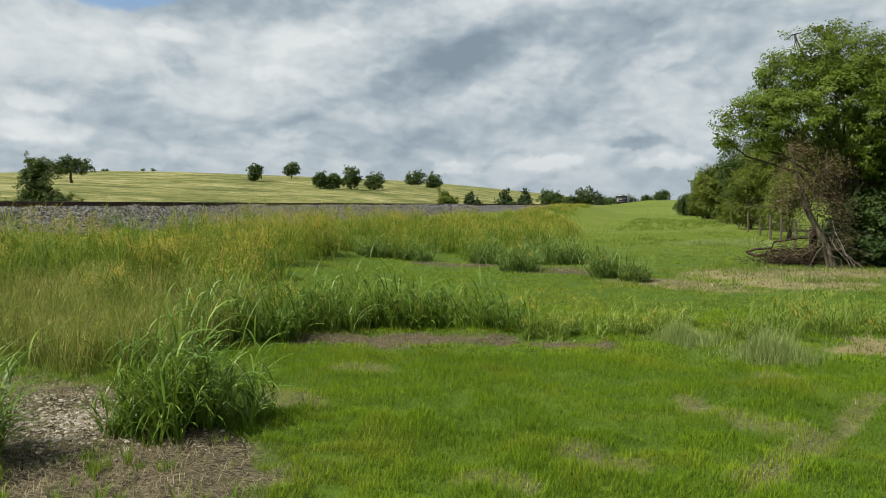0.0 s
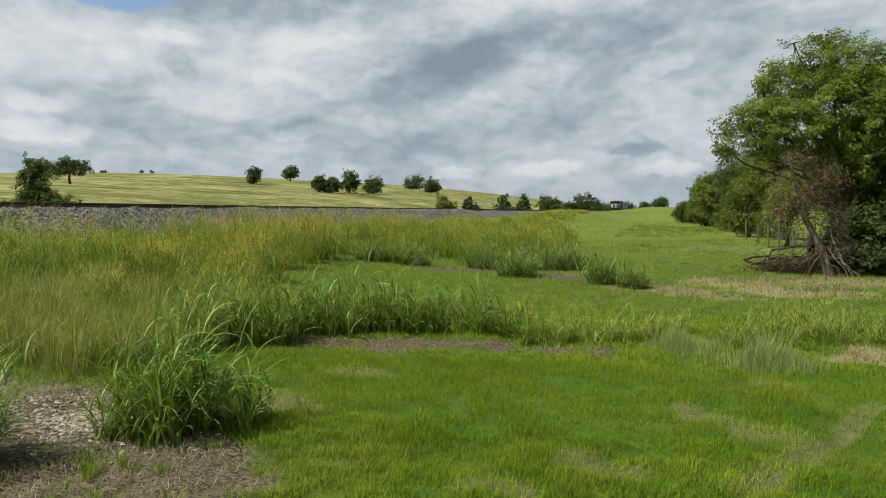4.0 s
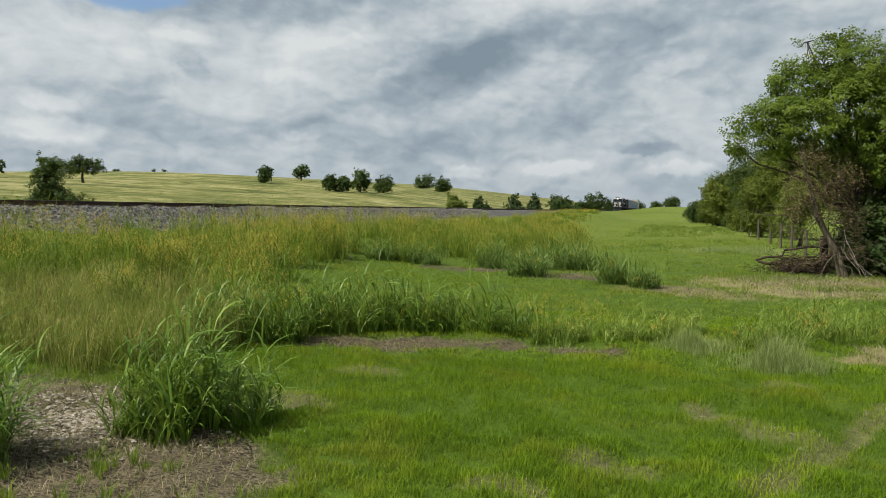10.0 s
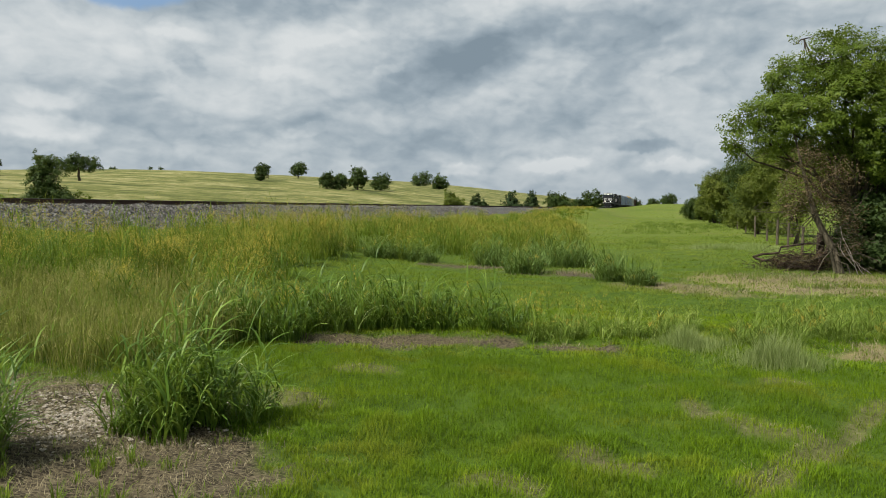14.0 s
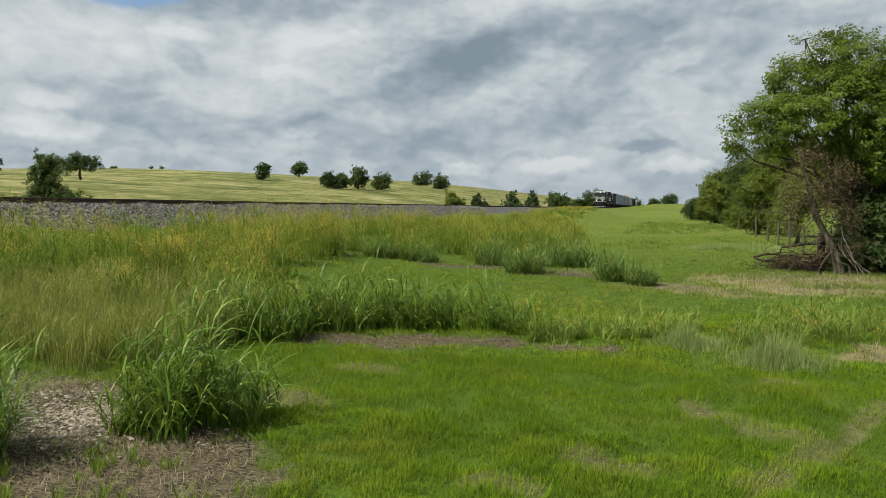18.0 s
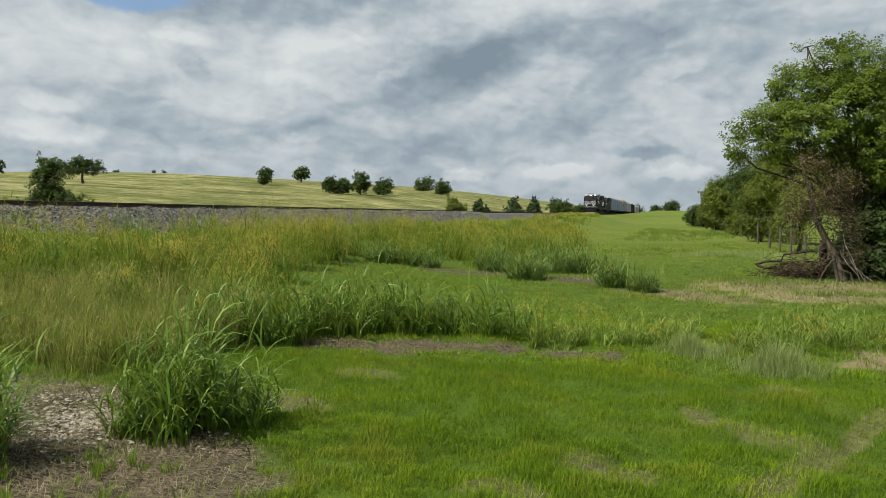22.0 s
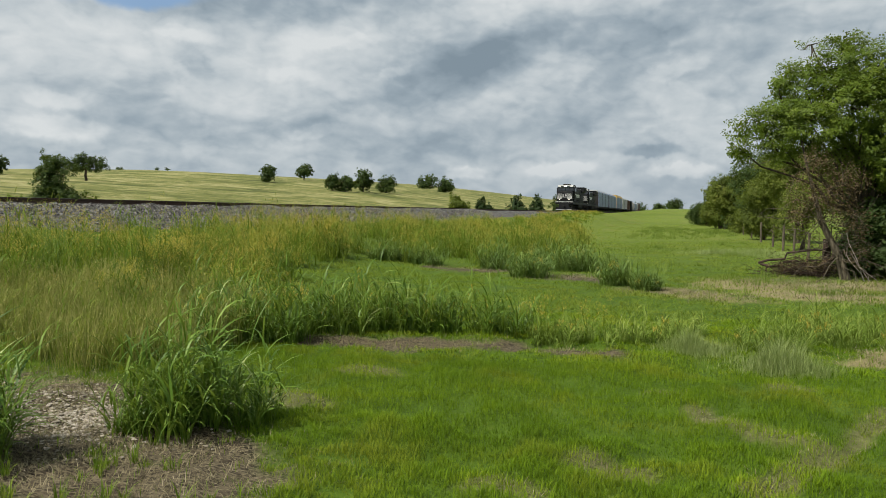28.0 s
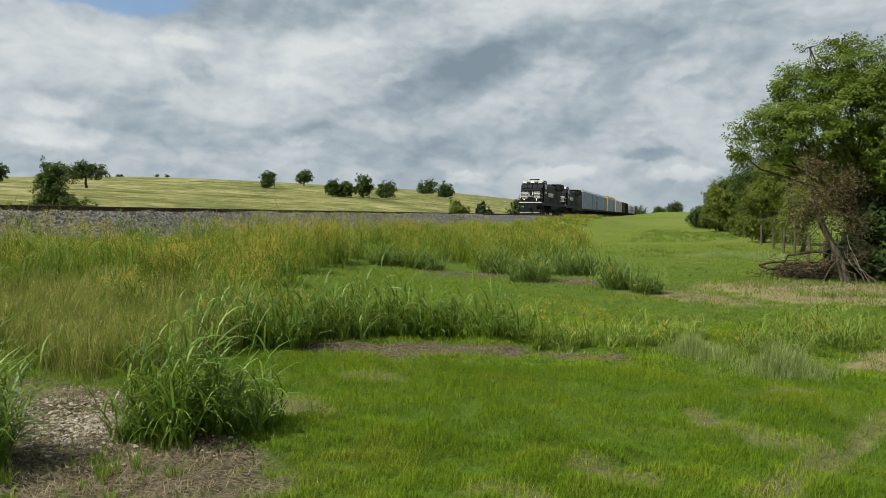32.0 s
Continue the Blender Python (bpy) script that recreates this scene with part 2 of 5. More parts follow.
WEED_PALE = leafy("pale_weed_leaf", [(0.0, (0.06, 0.105, 0.014)), (0.5, (0.155, 0.225, 0.035)), (1.0, (0.36, 0.41, 0.12))], None, 0.32, 0.58, 0.5, 0.14)
FINE = leafy("fine_blade", [(0.0, (0.12, 0.17, 0.05)), (0.6, (0.22, 0.28, 0.09)), (1.0, (0.34, 0.38, 0.17))], None, 0.4, 0.6, 0.8, 0.2)
SEED = leafy("seed_head", [(0.0, (0.25, 0.185, 0.022)), (0.5, (0.44, 0.345, 0.055)), (1.0, (0.60, 0.50, 0.15))], None, 0.3, 0.75, 0.4, 0.2)
DRY = leafy("dry_stalk", [(0.0, (0.10, 0.118, 0.02)), (0.5, (0.225, 0.222, 0.062)), (1.0, (0.50, 0.44, 0.18))], ((0.15, 0.175, 0.04), 0.9, 0.45), 0.35, 0.75, 0.7, 0.15)
STRAW = leafy("straw", [(0.0, (0.075, 0.06, 0.034)), (0.5, (0.17, 0.142, 0.082)), (1.0, (0.44, 0.385, 0.25))], None, 0.1, 0.8, 1.2, 0.2)
TREE_LEAF = leafy("tree_leaf", [(0.0, (0.038, 0.066, 0.006)), (0.5, (0.092, 0.142, 0.012)), (1.0, (0.21, 0.26, 0.035))], None, 0.36, 0.5, 0.9, 0.22)
HEDGE_LEAF = leafy("hedge_leaf", [(0.0, (0.036, 0.054, 0.008)), (0.5, (0.088, 0.115, 0.016)), (1.0, (0.20, 0.22, 0.04))], None, 0.3, 0.6, 0.5, 0.15)
HILL_LEAF = leafy("hill_tree_leaf", [(0.0, (0.018, 0.038, 0.008)), (0.6, (0.042, 0.072, 0.014)), (1.0, (0.085, 0.118, 0.025))], None, 0.2, 0.65, 0.3, 0.2)
CEDAR_LEAF = leafy("cedar_leaf", [(0.0, (0.012, 0.028, 0.008)), (0.6, (0.028, 0.052, 0.014)), (1.0, (0.055, 0.082, 0.02))], None, 0.15, 0.65, 0.3, 0.2)
DEAD_LEAF = leafy("withered_leaf", [(0.0, (0.06, 0.040, 0.023)), (0.6, (0.14, 0.10, 0.058)), (1.0, (0.28, 0.21, 0.13))], None, 0.15, 0.85, 0.8, 0.15)


def bark_mat(name, a, b):
    m, t = material(name)
    co = nd(t, "ShaderNodeTexCoord").outputs["Object"]
    n = noise_tex(t, vmul(t, co, (9, 9, 1.6)), 2.0, 6, 0.65, 0.5)
    c = mixc(t, rng(t, n, 0.35, 0.65), (*a, 1), (*b, 1))
    finish(t, surf(t, c, 0.9, 0.0, bump(t, n, 0.8, 0.02), 0.2))
    return m


BARK = bark_mat("bark", (0.03, 0.024, 0.016), (0.10, 0.08, 0.056))
GREY_WOOD = bark_mat("weathered_wood", (0.045, 0.038, 0.026), (0.14, 0.118, 0.082))
DARK_WOOD = bark_mat("old_branch", (0.02, 0.014, 0.011), (0.07, 0.048, 0.034))
PALE_WOOD = bark_mat("bleached_branch", (0.20, 0.17, 0.14), (0.42, 0.38, 0.33))


def ground_mat():
    m, t = material("field_ground")
    pos = nd(t, "ShaderNodeNewGeometry").outputs["Position"]
    fine = noise_tex(t, pos, 26, 5, 0.65)
    mid = noise_tex(t, pos, 1.6, 5, 0.6, 0.4)
    wide = noise_tex(t, pos, 0.05, 4, 0.6)
    # turf seen between the blades
    turf = ramp(t, mth(t, "ADD", mth(t, "MULTIPLY", fine, 0.6), mth(t, "MULTIPLY", mid, 0.4)), [(0.3, (0.022, 0.042, 0.004)), (0.55, (0.055, 0.098, 0.007)), (0.75, (0.115, 0.14, 0.022))])
    turf = mixc(t, mth(t, "MULTIPLY", attr(t, "far"), rng(t, wide, 0.3, 0.6, 0.5, 0.95, True)), turf, (0.112, 0.148, 0.022, 1))
    turf = mixc(t, mth(t, "MULTIPLY", attr(t, "far"), rng(t, noise_tex(t, vmul(t, pos, (0.5, 0.22, 1.0)), 0.5, 5, 0.65), 0.5, 0.68, 0.0, 0.45, True)), turf, (0.15, 0.145, 0.045, 1))
    # bare soil with straw litter
    litter = nd(t, "ShaderNodeTexVoronoi", {"Vector": vmul(t, pos, (1.0, 2.4, 1.0)), "Scale": 34.0}).outputs["Color"]
    lit = nd(t, "ShaderNodeSeparateColor", {0: litter}).outputs[0]
    soil = ramp(t, mth(t, "ADD", mth(t, "MULTIPLY", lit, 0.5), mth(t, "MULTIPLY", fine, 0.5)), [(0.25, (0.024, 0.019, 0.012)), (0.5, (0.066, 0.053, 0.032)), (0.72, (0.128, 0.107, 0.066)), (0.92, (0.28, 0.245, 0.165))])
    dead = ramp(t, mth(t, "ADD", mth(t, "MULTIPLY", fine, 0.5), mth(t, "MULTIPLY", mid, 0.5)), [(0.3, (0.16, 0.12, 0.06)), (0.7, (0.36, 0.29, 0.16))])
    # hay-pale hill pasture, mown in long swathes
    sw = noise_tex(t, vmul(t, pos, (0.06, 0.07, 0.3)), 1.0, 7, 0.68, 1.0)
    sw2 = noise_tex(t, vmul(t, pos, (0.30, 0.45, 1.0)), 1.0, 6, 0.7, 0.8)
    hay = ramp(t, mth(t, "ADD", mth(t, "MULTIPLY", sw, 0.6), mth(t, "MULTIPLY", sw2, 0.4)), [(0.41, (0.052, 0.066, 0.015)), (0.465, (0.092, 0.104, 0.026)), (0.505, (0.138, 0.143, 0.042)), (0.545, (0.192, 0.186, 0.07)), (0.60, (0.28, 0.26, 0.125))])
    c = mixc(t, attr(t, "hill"), turf, hay)
    c = mixc(t, attr(t, "dead"), c, dead)
    c = mixc(t, attr(t, "bare"), c, soil)
    h = mth(t, "ADD", fine, mth(t, "MULTIPLY", lit, 0.5))
    finish(t, surf(t, c, 0.95, 0.0, bump(t, h, 0.6, 0.02), 0.15))
    return m


def stone_mat(name, stops, scale=9.0):
    m, t = material(name)
    co = nd(t, "ShaderNodeNewGeometry")
    n = noise_tex(t, co.outputs["Position"], scale, 4, 0.6)
    f = mth(t, "ADD", mth(t, "MULTIPLY", co.outputs["Random Per Island"], 0.7), mth(t, "MULTIPLY", n, 0.3))
    finish(t, surf(t, ramp(t, f, stops), 0.9, 0.0, bump(t, noise_tex(t, co.outputs["Position"], scale * 6, 3), 0.4, 0.01), 0.25))
    return m


BALLAST = stone_mat("ballast_stone", [(0.1, (0.032, 0.031, 0.029)), (0.5, (0.095, 0.091, 0.084)), (0.9, (0.27, 0.26, 0.24))])
PEBBLE = stone_mat("pale_pebble", [(0.1, (0.13, 0.11, 0.085)), (0.5, (0.27, 0.24, 0.19)), (0.9, (0.47, 0.43, 0.36))])
RAIL_STEEL = paint("rusty_rail_steel", (0.055, 0.035, 0.026), 0.75, 0.3, 0.5, (0.10, 0.055, 0.03))
RAIL_TOP = paint("polished_rail_head", (0.35, 0.34, 0.33), 0.35, 1.0, 0.2)
TIE = bark_mat("creosoted_tie", (0.03, 0.024, 0.02), (0.10, 0.085, 0.07))

# ---------------------------------------------------------------- plan
EYE = 1.65
TRACK_X, RAIL_Z = -17.5, 2.0


def sstep(a, b, v):
    u = np.clip((v - a) / (b - a), 0, 1)
    return u * u * (3 - 2 * u)


def vnoise(x, y, scale, seed=0):
    """Smooth value noise, 0 to 1."""
    x, y = np.asarray(x, float) * scale + 137.3, np.asarray(y, float) * scale + 91.7
    xi, yi = np.floor(x), np.floor(y)
    fx, fy = x - xi, y - yi
    fx, fy = fx * fx * (3 - 2 * fx), fy * fy * (3 - 2 * fy)

    def h(i, j):
        v = np.sin(i * 127.1 + j * 311.7 + seed * 74.7) * 43758.5453
        return v - np.floor(v)

    a, b, c, d = h(xi, yi), h(xi + 1, yi), h(xi, yi + 1), h(xi + 1, yi + 1)
    return (a * (1 - fx) + b * fx) * (1 - fy) + (c * (1 - fx) + d * fx) * fy


def fbm(x, y, scale, seed=0, octaves=4):
    return sum(vnoise(x, y, scale * 2**k, seed + k) * 0.5 ** (k + 1) for k in range(octaves)) / (1 - 0.5**octaves)


def rut(x, y):
    """A narrow worn groove across the near lawn."""
    out = np.zeros(np.shape(x))
    for x0, y0, x1, y1 in ((0.42, 4.3, 0.80, 5.15), (0.80, 5.15, 1.20, 5.75), (1.20, 5.75, 1.8, 6.9)):
        dx, dy = x1 - x0, y1 - y0
        u = np.clip(((x - x0) * dx + (y - y0) * dy) / (dx * dx + dy * dy), 0, 1)
        out = np.maximum(out, np.exp(-(np.hypot(x - x0 - u * dx, y - y0 - u * dy) / 0.09) ** 2))
    return out


def height(x, y):
    """The lie of the land: level lawn, a rise far along it, the bank of the line, the long hill beyond."""
    x, y = np.asarray(x, float), np.asarray(y, float)
    right = sstep(-12.0, -5.0, x)
    z = 3.1 * sstep(95, 255, y) * (0.15 + 0.85 * sstep(-14, -3, x)) * (1 - 0.5 * sstep(20, 120, x))
    z = z + (0.55 * sstep(-5.5, -12.5, x) + 0.95 * sstep(-4, -12, x) * sstep(45, 112, y)) * sstep(-60, -20, x)
    bank = np.clip(1.0 - (np.abs(x - TRACK_X) - 2.2) / 4.0, 0, 1)
    z = np.maximum(z, 1.45 * bank)
    z = np.where(np.abs(x - TRACK_X) < 2.6, np.minimum(z, 1.5), z)
    s = np.maximum(-x - 24.0, 0)
    hill = 22.0 * (1 - np.exp(-s / 120.0)) * (1 + 0.0012 * (np.clip(y, -300, 420) - 180) - 0.25 * sstep(240, 90, y)) * (1 - 0.10 * sstep(120, 220, s)) * (1 - 0.9 * sstep(420, 1100, s)) * (1 - sstep(600, 1500, np.abs(y)))
    z = np.where(x < -24, np.maximum(hill, 0.35) + 0.5 * (fbm(x, y, 0.03, 5) - 0.5) * sstep(0, 60, s), z)
    near = np.hypot(x, y)
    z = z + (0.11 * (fbm(x, y, 0.9, 2) - 0.5) + 0.055 * (vnoise(x, y, 2.6, 74) - 0.5) + 0.045 * (vnoise(x, y, 4.0, 72) - 0.5) + 0.03 * (vnoise(x, y, 8.0, 71) - 0.5)) * sstep(20, 11, near) - 0.06 * rut(x, y) + 0.5 * (fbm(x, y, 0.05, 9) - 0.5) * sstep(30, 120, near) * sstep(-12, -6, x)
    return z


def capsules(x, y, caps):
    """1 inside any of the strips (x0, y0, x1, y1, half width), 0 outside, with a ragged edge."""
    out = np.zeros(np.shape(x))
    rag = (fbm(x, y, 1.9, 3) - 0.5) * 1.7 + (fbm(x, y, 7.0, 13, 3) - 0.5) * 0.9 + (fbm(x, y, 0.55, 23) - 0.5) * 1.9 * sstep(8.5, 16, y)
    for x0, y0, x1, y1, w in caps:
        dx, dy = x1 - x0, y1 - y0
        u = np.clip(((x - x0) * dx + (y - y0) * dy) / (dx * dx + dy * dy + 1e-9), 0, 1)
        d = np.hypot(x - x0 - u * dx, y - y0 - u * dy) / w
        out = np.maximum(out, 1 - sstep(0.55, 1.3, d + rag))
    return out


def inside(x, y, poly):
    x, y = np.asarray(x), np.asarray(y)
    hit = np.zeros(x.shape, bool)
    for (ax, ay), (bx, by) in zip(poly, poly[1:] + poly[:1]):
        if ay != by:
            hit ^= ((ay > y) != (by > y)) & (x < (bx - ax) * (y - ay) / (by - ay) + ax)
    return hit


BARE = [(-6.3, 5.0, -4.3, 4.75, 0.85), (-5.6, 5.4, -5.2, 5.3, 0.5), (-4.6, 3.7, -2.9, 3.75, 0.75), (-2.9, 3.7, -2.45, 3.2, 0.3), (-6.0, 3.6, -4.4, 3.4, 0.9), (-3.6, 4.4, -3.0, 4.35, 0.3),
        (-4.55, 8.62, -3.3, 8.55, 0.26), (-3.3, 8.55, -1.9, 9.0, 0.30), (-1.45, 8.78, -0.65, 8.68, 0.2),
        (-6.6, 20.6, -4.6, 20.3, 0.45), (-3.2, 18.9, -2.2, 19.2, 0.75), (-2.2, 19.0, -1.3, 18.1, 0.35)]
WORN = [(-3.15, 6.97, -2.83, 6.97, 0.20), (-3.35, 5.95, -2.85, 5.57, 0.17), (-0.5, 4.9, -0.23, 4.67, 0.14), (0.25, 6.45, 0.62, 5.95, 0.13), (0.62, 5.95, 1.15, 5.75, 0.17), (1.2, 5.75, 1.75, 6.9, 0.10),
        (0.5, 4.6, 0.8, 5.15, 0.13), (0.8, 5.15, 1.15, 5.7, 0.12), (-1.05, 4.3, -0.75, 4.2, 0.11), (-0.6, 16.4, 0.4, 16.3, 0.5), (1.0, 7.6, 1.25, 7.5, 0.12), (-0.1, 7.1, 0.05, 7.0, 0.10)]
TAN = [(1.9, 18.4, 4.6, 19.0, 1.35), (2.3, 16.0, 3.6, 16.3, 0.8), (2.25, 9.2, 2.5, 9.6, 0.4), (0.2, 16.2, 1.2, 15.0, 0.6)]
FIELD = [(-5.15, 6.6), (-5.4, 5.95), (-6.6, 6.05), (-9.0, 6.2), (-14.0, 5.0), (-14.0, 135), (-12.0, 135), (-10.0, 100), (-7.3, 62), (-4.6, 40), (-3.0, 27), (-3.4, 22.6), (-6.4, 21.6), (-8.4, 20.8),
         (-9.0, 18.2), (-8.4, 14.6), (-7.2, 12.6), (-5.8, 9.6), (-5.0, 7.9)]
ROW_REED = [(-5.35, 7.5, -5.0, 8.5, 0.35), (-4.95, 8.5, -4.5, 9.2, 0.42), (-4.5, 9.2, -3.4, 9.45, 0.42), (-3.4, 9.45, -2.1, 9.5, 0.40)]
ROW_WEED = [(-1.55, 9.2, -0.5, 9.6, 0.35), (-0.5, 9.6, 0.6, 9.9, 0.55), (0.6, 10.0, 1.9, 10.2, 0.9), (1.9, 10.2, 3.2, 11.0, 1.0)]
ROW_PALE = [(0.1, 9.2, 0.5, 9.1, 0.42), (0.9, 8.6, 1.35, 8.4, 0.5), (2.6, 36.0, 3.9, 30.0, 1.3), (0.5, 32.0, 3.0, 33.0, 1.0)]


def mesh_of(name, verts, quads=None, tris=None, mats=(), attrs=(), smooth=False):
    """A mesh from arrays: corner places, four- and three-sided faces, values per corner."""
    me = bpy.data.meshes.new(name)
    verts = np.asarray(verts, np.float32).reshape(-1, 3)
    quads = np.zeros((0, 4), np.int32) if quads is None else np.asarray(quads, np.int32)
    tris = np.zeros((0, 3), np.int32) if tris is None else np.asarray(tris, np.int32)
    me.vertices.add(len(verts))
    me.vertices.foreach_set("co", verts.ravel())
    loops = np.concatenate([quads.ravel(), tris.ravel()])
    me.loops.add(len(loops))
    me.loops.foreach_set("vertex_index", loops)
    nq, nt = len(quads), len(tris)
    me.polygons.add(nq + nt)
    starts = np.concatenate([np.arange(nq) * 4, nq * 4 + np.arange(nt) * 3]).astype(np.int32)
    me.polygons.foreach_set("loop_start", starts)
    me.polygons.foreach_set("use_smooth", np.full(nq + nt, smooth))
    for key, values in dict(attrs).items():
        a = me.attributes.new(key, "FLOAT", "POINT")
        a.data.foreach_set("value", np.asarray(values, np.float32))
    for m in mats:
        me.materials.append(m)
    me.update(calc_edges=True)
    return me


def ribbons(root, length, width, heading, lean, curl, tone, segs=3, taper=1.6, twist=0.0):
    """Blades as bent tapering strips, or with no segments as single pointed slips. Returns corners, faces and tones."""
    n = len(root)
    if segs == 0:
        phi = lean + 0.5 * curl
        tip = root + np.stack([np.sin(phi) * np.cos(heading), np.sin(phi) * np.sin(heading), np.cos(phi)], -1) * length[:, None]
        side = np.stack([-np.sin(heading), np.cos(heading), 0 * heading], -1) * (width * 0.55)[:, None]
        return np.stack([root - side, root + side, tip], 1).reshape(-1, 3), np.arange(n * 3).reshape(n, 3), np.repeat(tone, 3)
    s = np.linspace(0, 1, segs + 1)
    phi = lean[:, None] + curl[:, None] * s[None, :]
    step = (length / segs)[:, None]
    out = np.concatenate([np.zeros((n, 1)), np.cumsum(np.sin(phi[:, :-1]) * step, 1)], 1)
    up = np.concatenate([np.zeros((n, 1)), np.cumsum(np.cos(phi[:, :-1]) * step, 1)], 1)
    hx, hy = np.cos(heading)[:, None], np.sin(heading)[:, None]
    mid = np.stack([root[:, 0:1] + out * hx, root[:, 1:2] + out * hy, root[:, 2:3] + up], -1)
    w = width[:, None] * np.maximum(1 - s[None, :] ** taper, 0.06) * (0.75 + 0.5 * np.minimum(s[None, :] * 3, 1)) * 0.5
    tw = twist * s[None, :]
    side = np.stack([-hy * np.cos(tw) + 0 * w, hx * np.cos(tw) + 0 * w, np.sin(tw) + 0 * w], -1) * w[..., None]
    v = np.stack([mid - side, mid + side], 2).reshape(n, -1, 3)
    k = np.arange(segs) * 2
    f = np.stack([k, k + 1, k + 3, k + 2], -1)[None] + (np.arange(n) * (2 * segs + 2))[:, None, None]
    return v.reshape(-1, 3), f.reshape(-1, 4), np.repeat(tone, 2 * segs + 2)


def gather(pieces):
    vs, fs, ts, base = [], [], [], 0
    for v, f, t in pieces:
        vs.append(v), fs.append(f + base), ts.append(t)
        base += len(v)
    return np.concatenate(vs), np.concatenate(fs), np.concatenate(ts)


R = np.random.default_rng(7)


def scatter(x0, x1, y0, y1, per_m2):
    n = int((x1 - x0) * (y1 - y0) * per_m2)
    return R.uniform(x0, x1, n), R.uniform(y0, y1, n)


def seen_wedge(x, y, pad=4.0):
    """Keeps what lies within the fan of ground that the path takes in, with a margin."""
    a = np.degrees(np.arctan2(x, y))
    return (a > -48 - pad) & (a < 14.5 + pad)


# ---------------------------------------------------------------- ground
def graded(lo, hi, a, b, fine, grow=1.06, most=400.0):
    inner = np.arange(a, b + fine / 2, fine)
    up, s, v = [], fine, b
    while v < hi:
        s = min(s * grow, most)
        v += s
        up.append(v)
    down, s, v = [], fine, a
    while v > lo:
        s = min(s * grow, most)
        v -= s
        down.append(v)
    return np.concatenate([down[::-1], inner, up])


def build_ground():
    gx, gy = graded(-3200, 3200, -7.5, 3.5, 0.085, 1.06), graded(-2500, 4200, 2.8, 11, 0.09, 1.055)
    X, Y = np.meshgrid(gx, gy)
    x, y = X.ravel(), Y.ravel()
    z = height(x, y)
    nx, ny = len(gx), len(gy)
    i = (np.arange(ny - 1)[:, None] * nx + np.arange(nx - 1)[None]).ravel()
    quads = np.stack([i, i + 1, i + nx + 1, i + nx], -1)
    bare = np.maximum(capsules(x, y, BARE), 0.40 * capsules(x, y, WORN))
    dead = np.maximum(capsules(x, y, TAN) * 0.65, capsules(x, y, WORN) * 0.22)
    hill = sstep(-21.5, -25, x)
    me = mesh_of("ground", np.stack([x, y, z], -1), quads, None, [ground_mat()], {"bare": bare, "dead": dead, "hill": hill, "far": sstep(10, 60, np.hypot(x, y))}, True)
    return tagged(new("ground", me), "grassy field rising to a long pale hill", "ground", "", "structure")


build_ground()


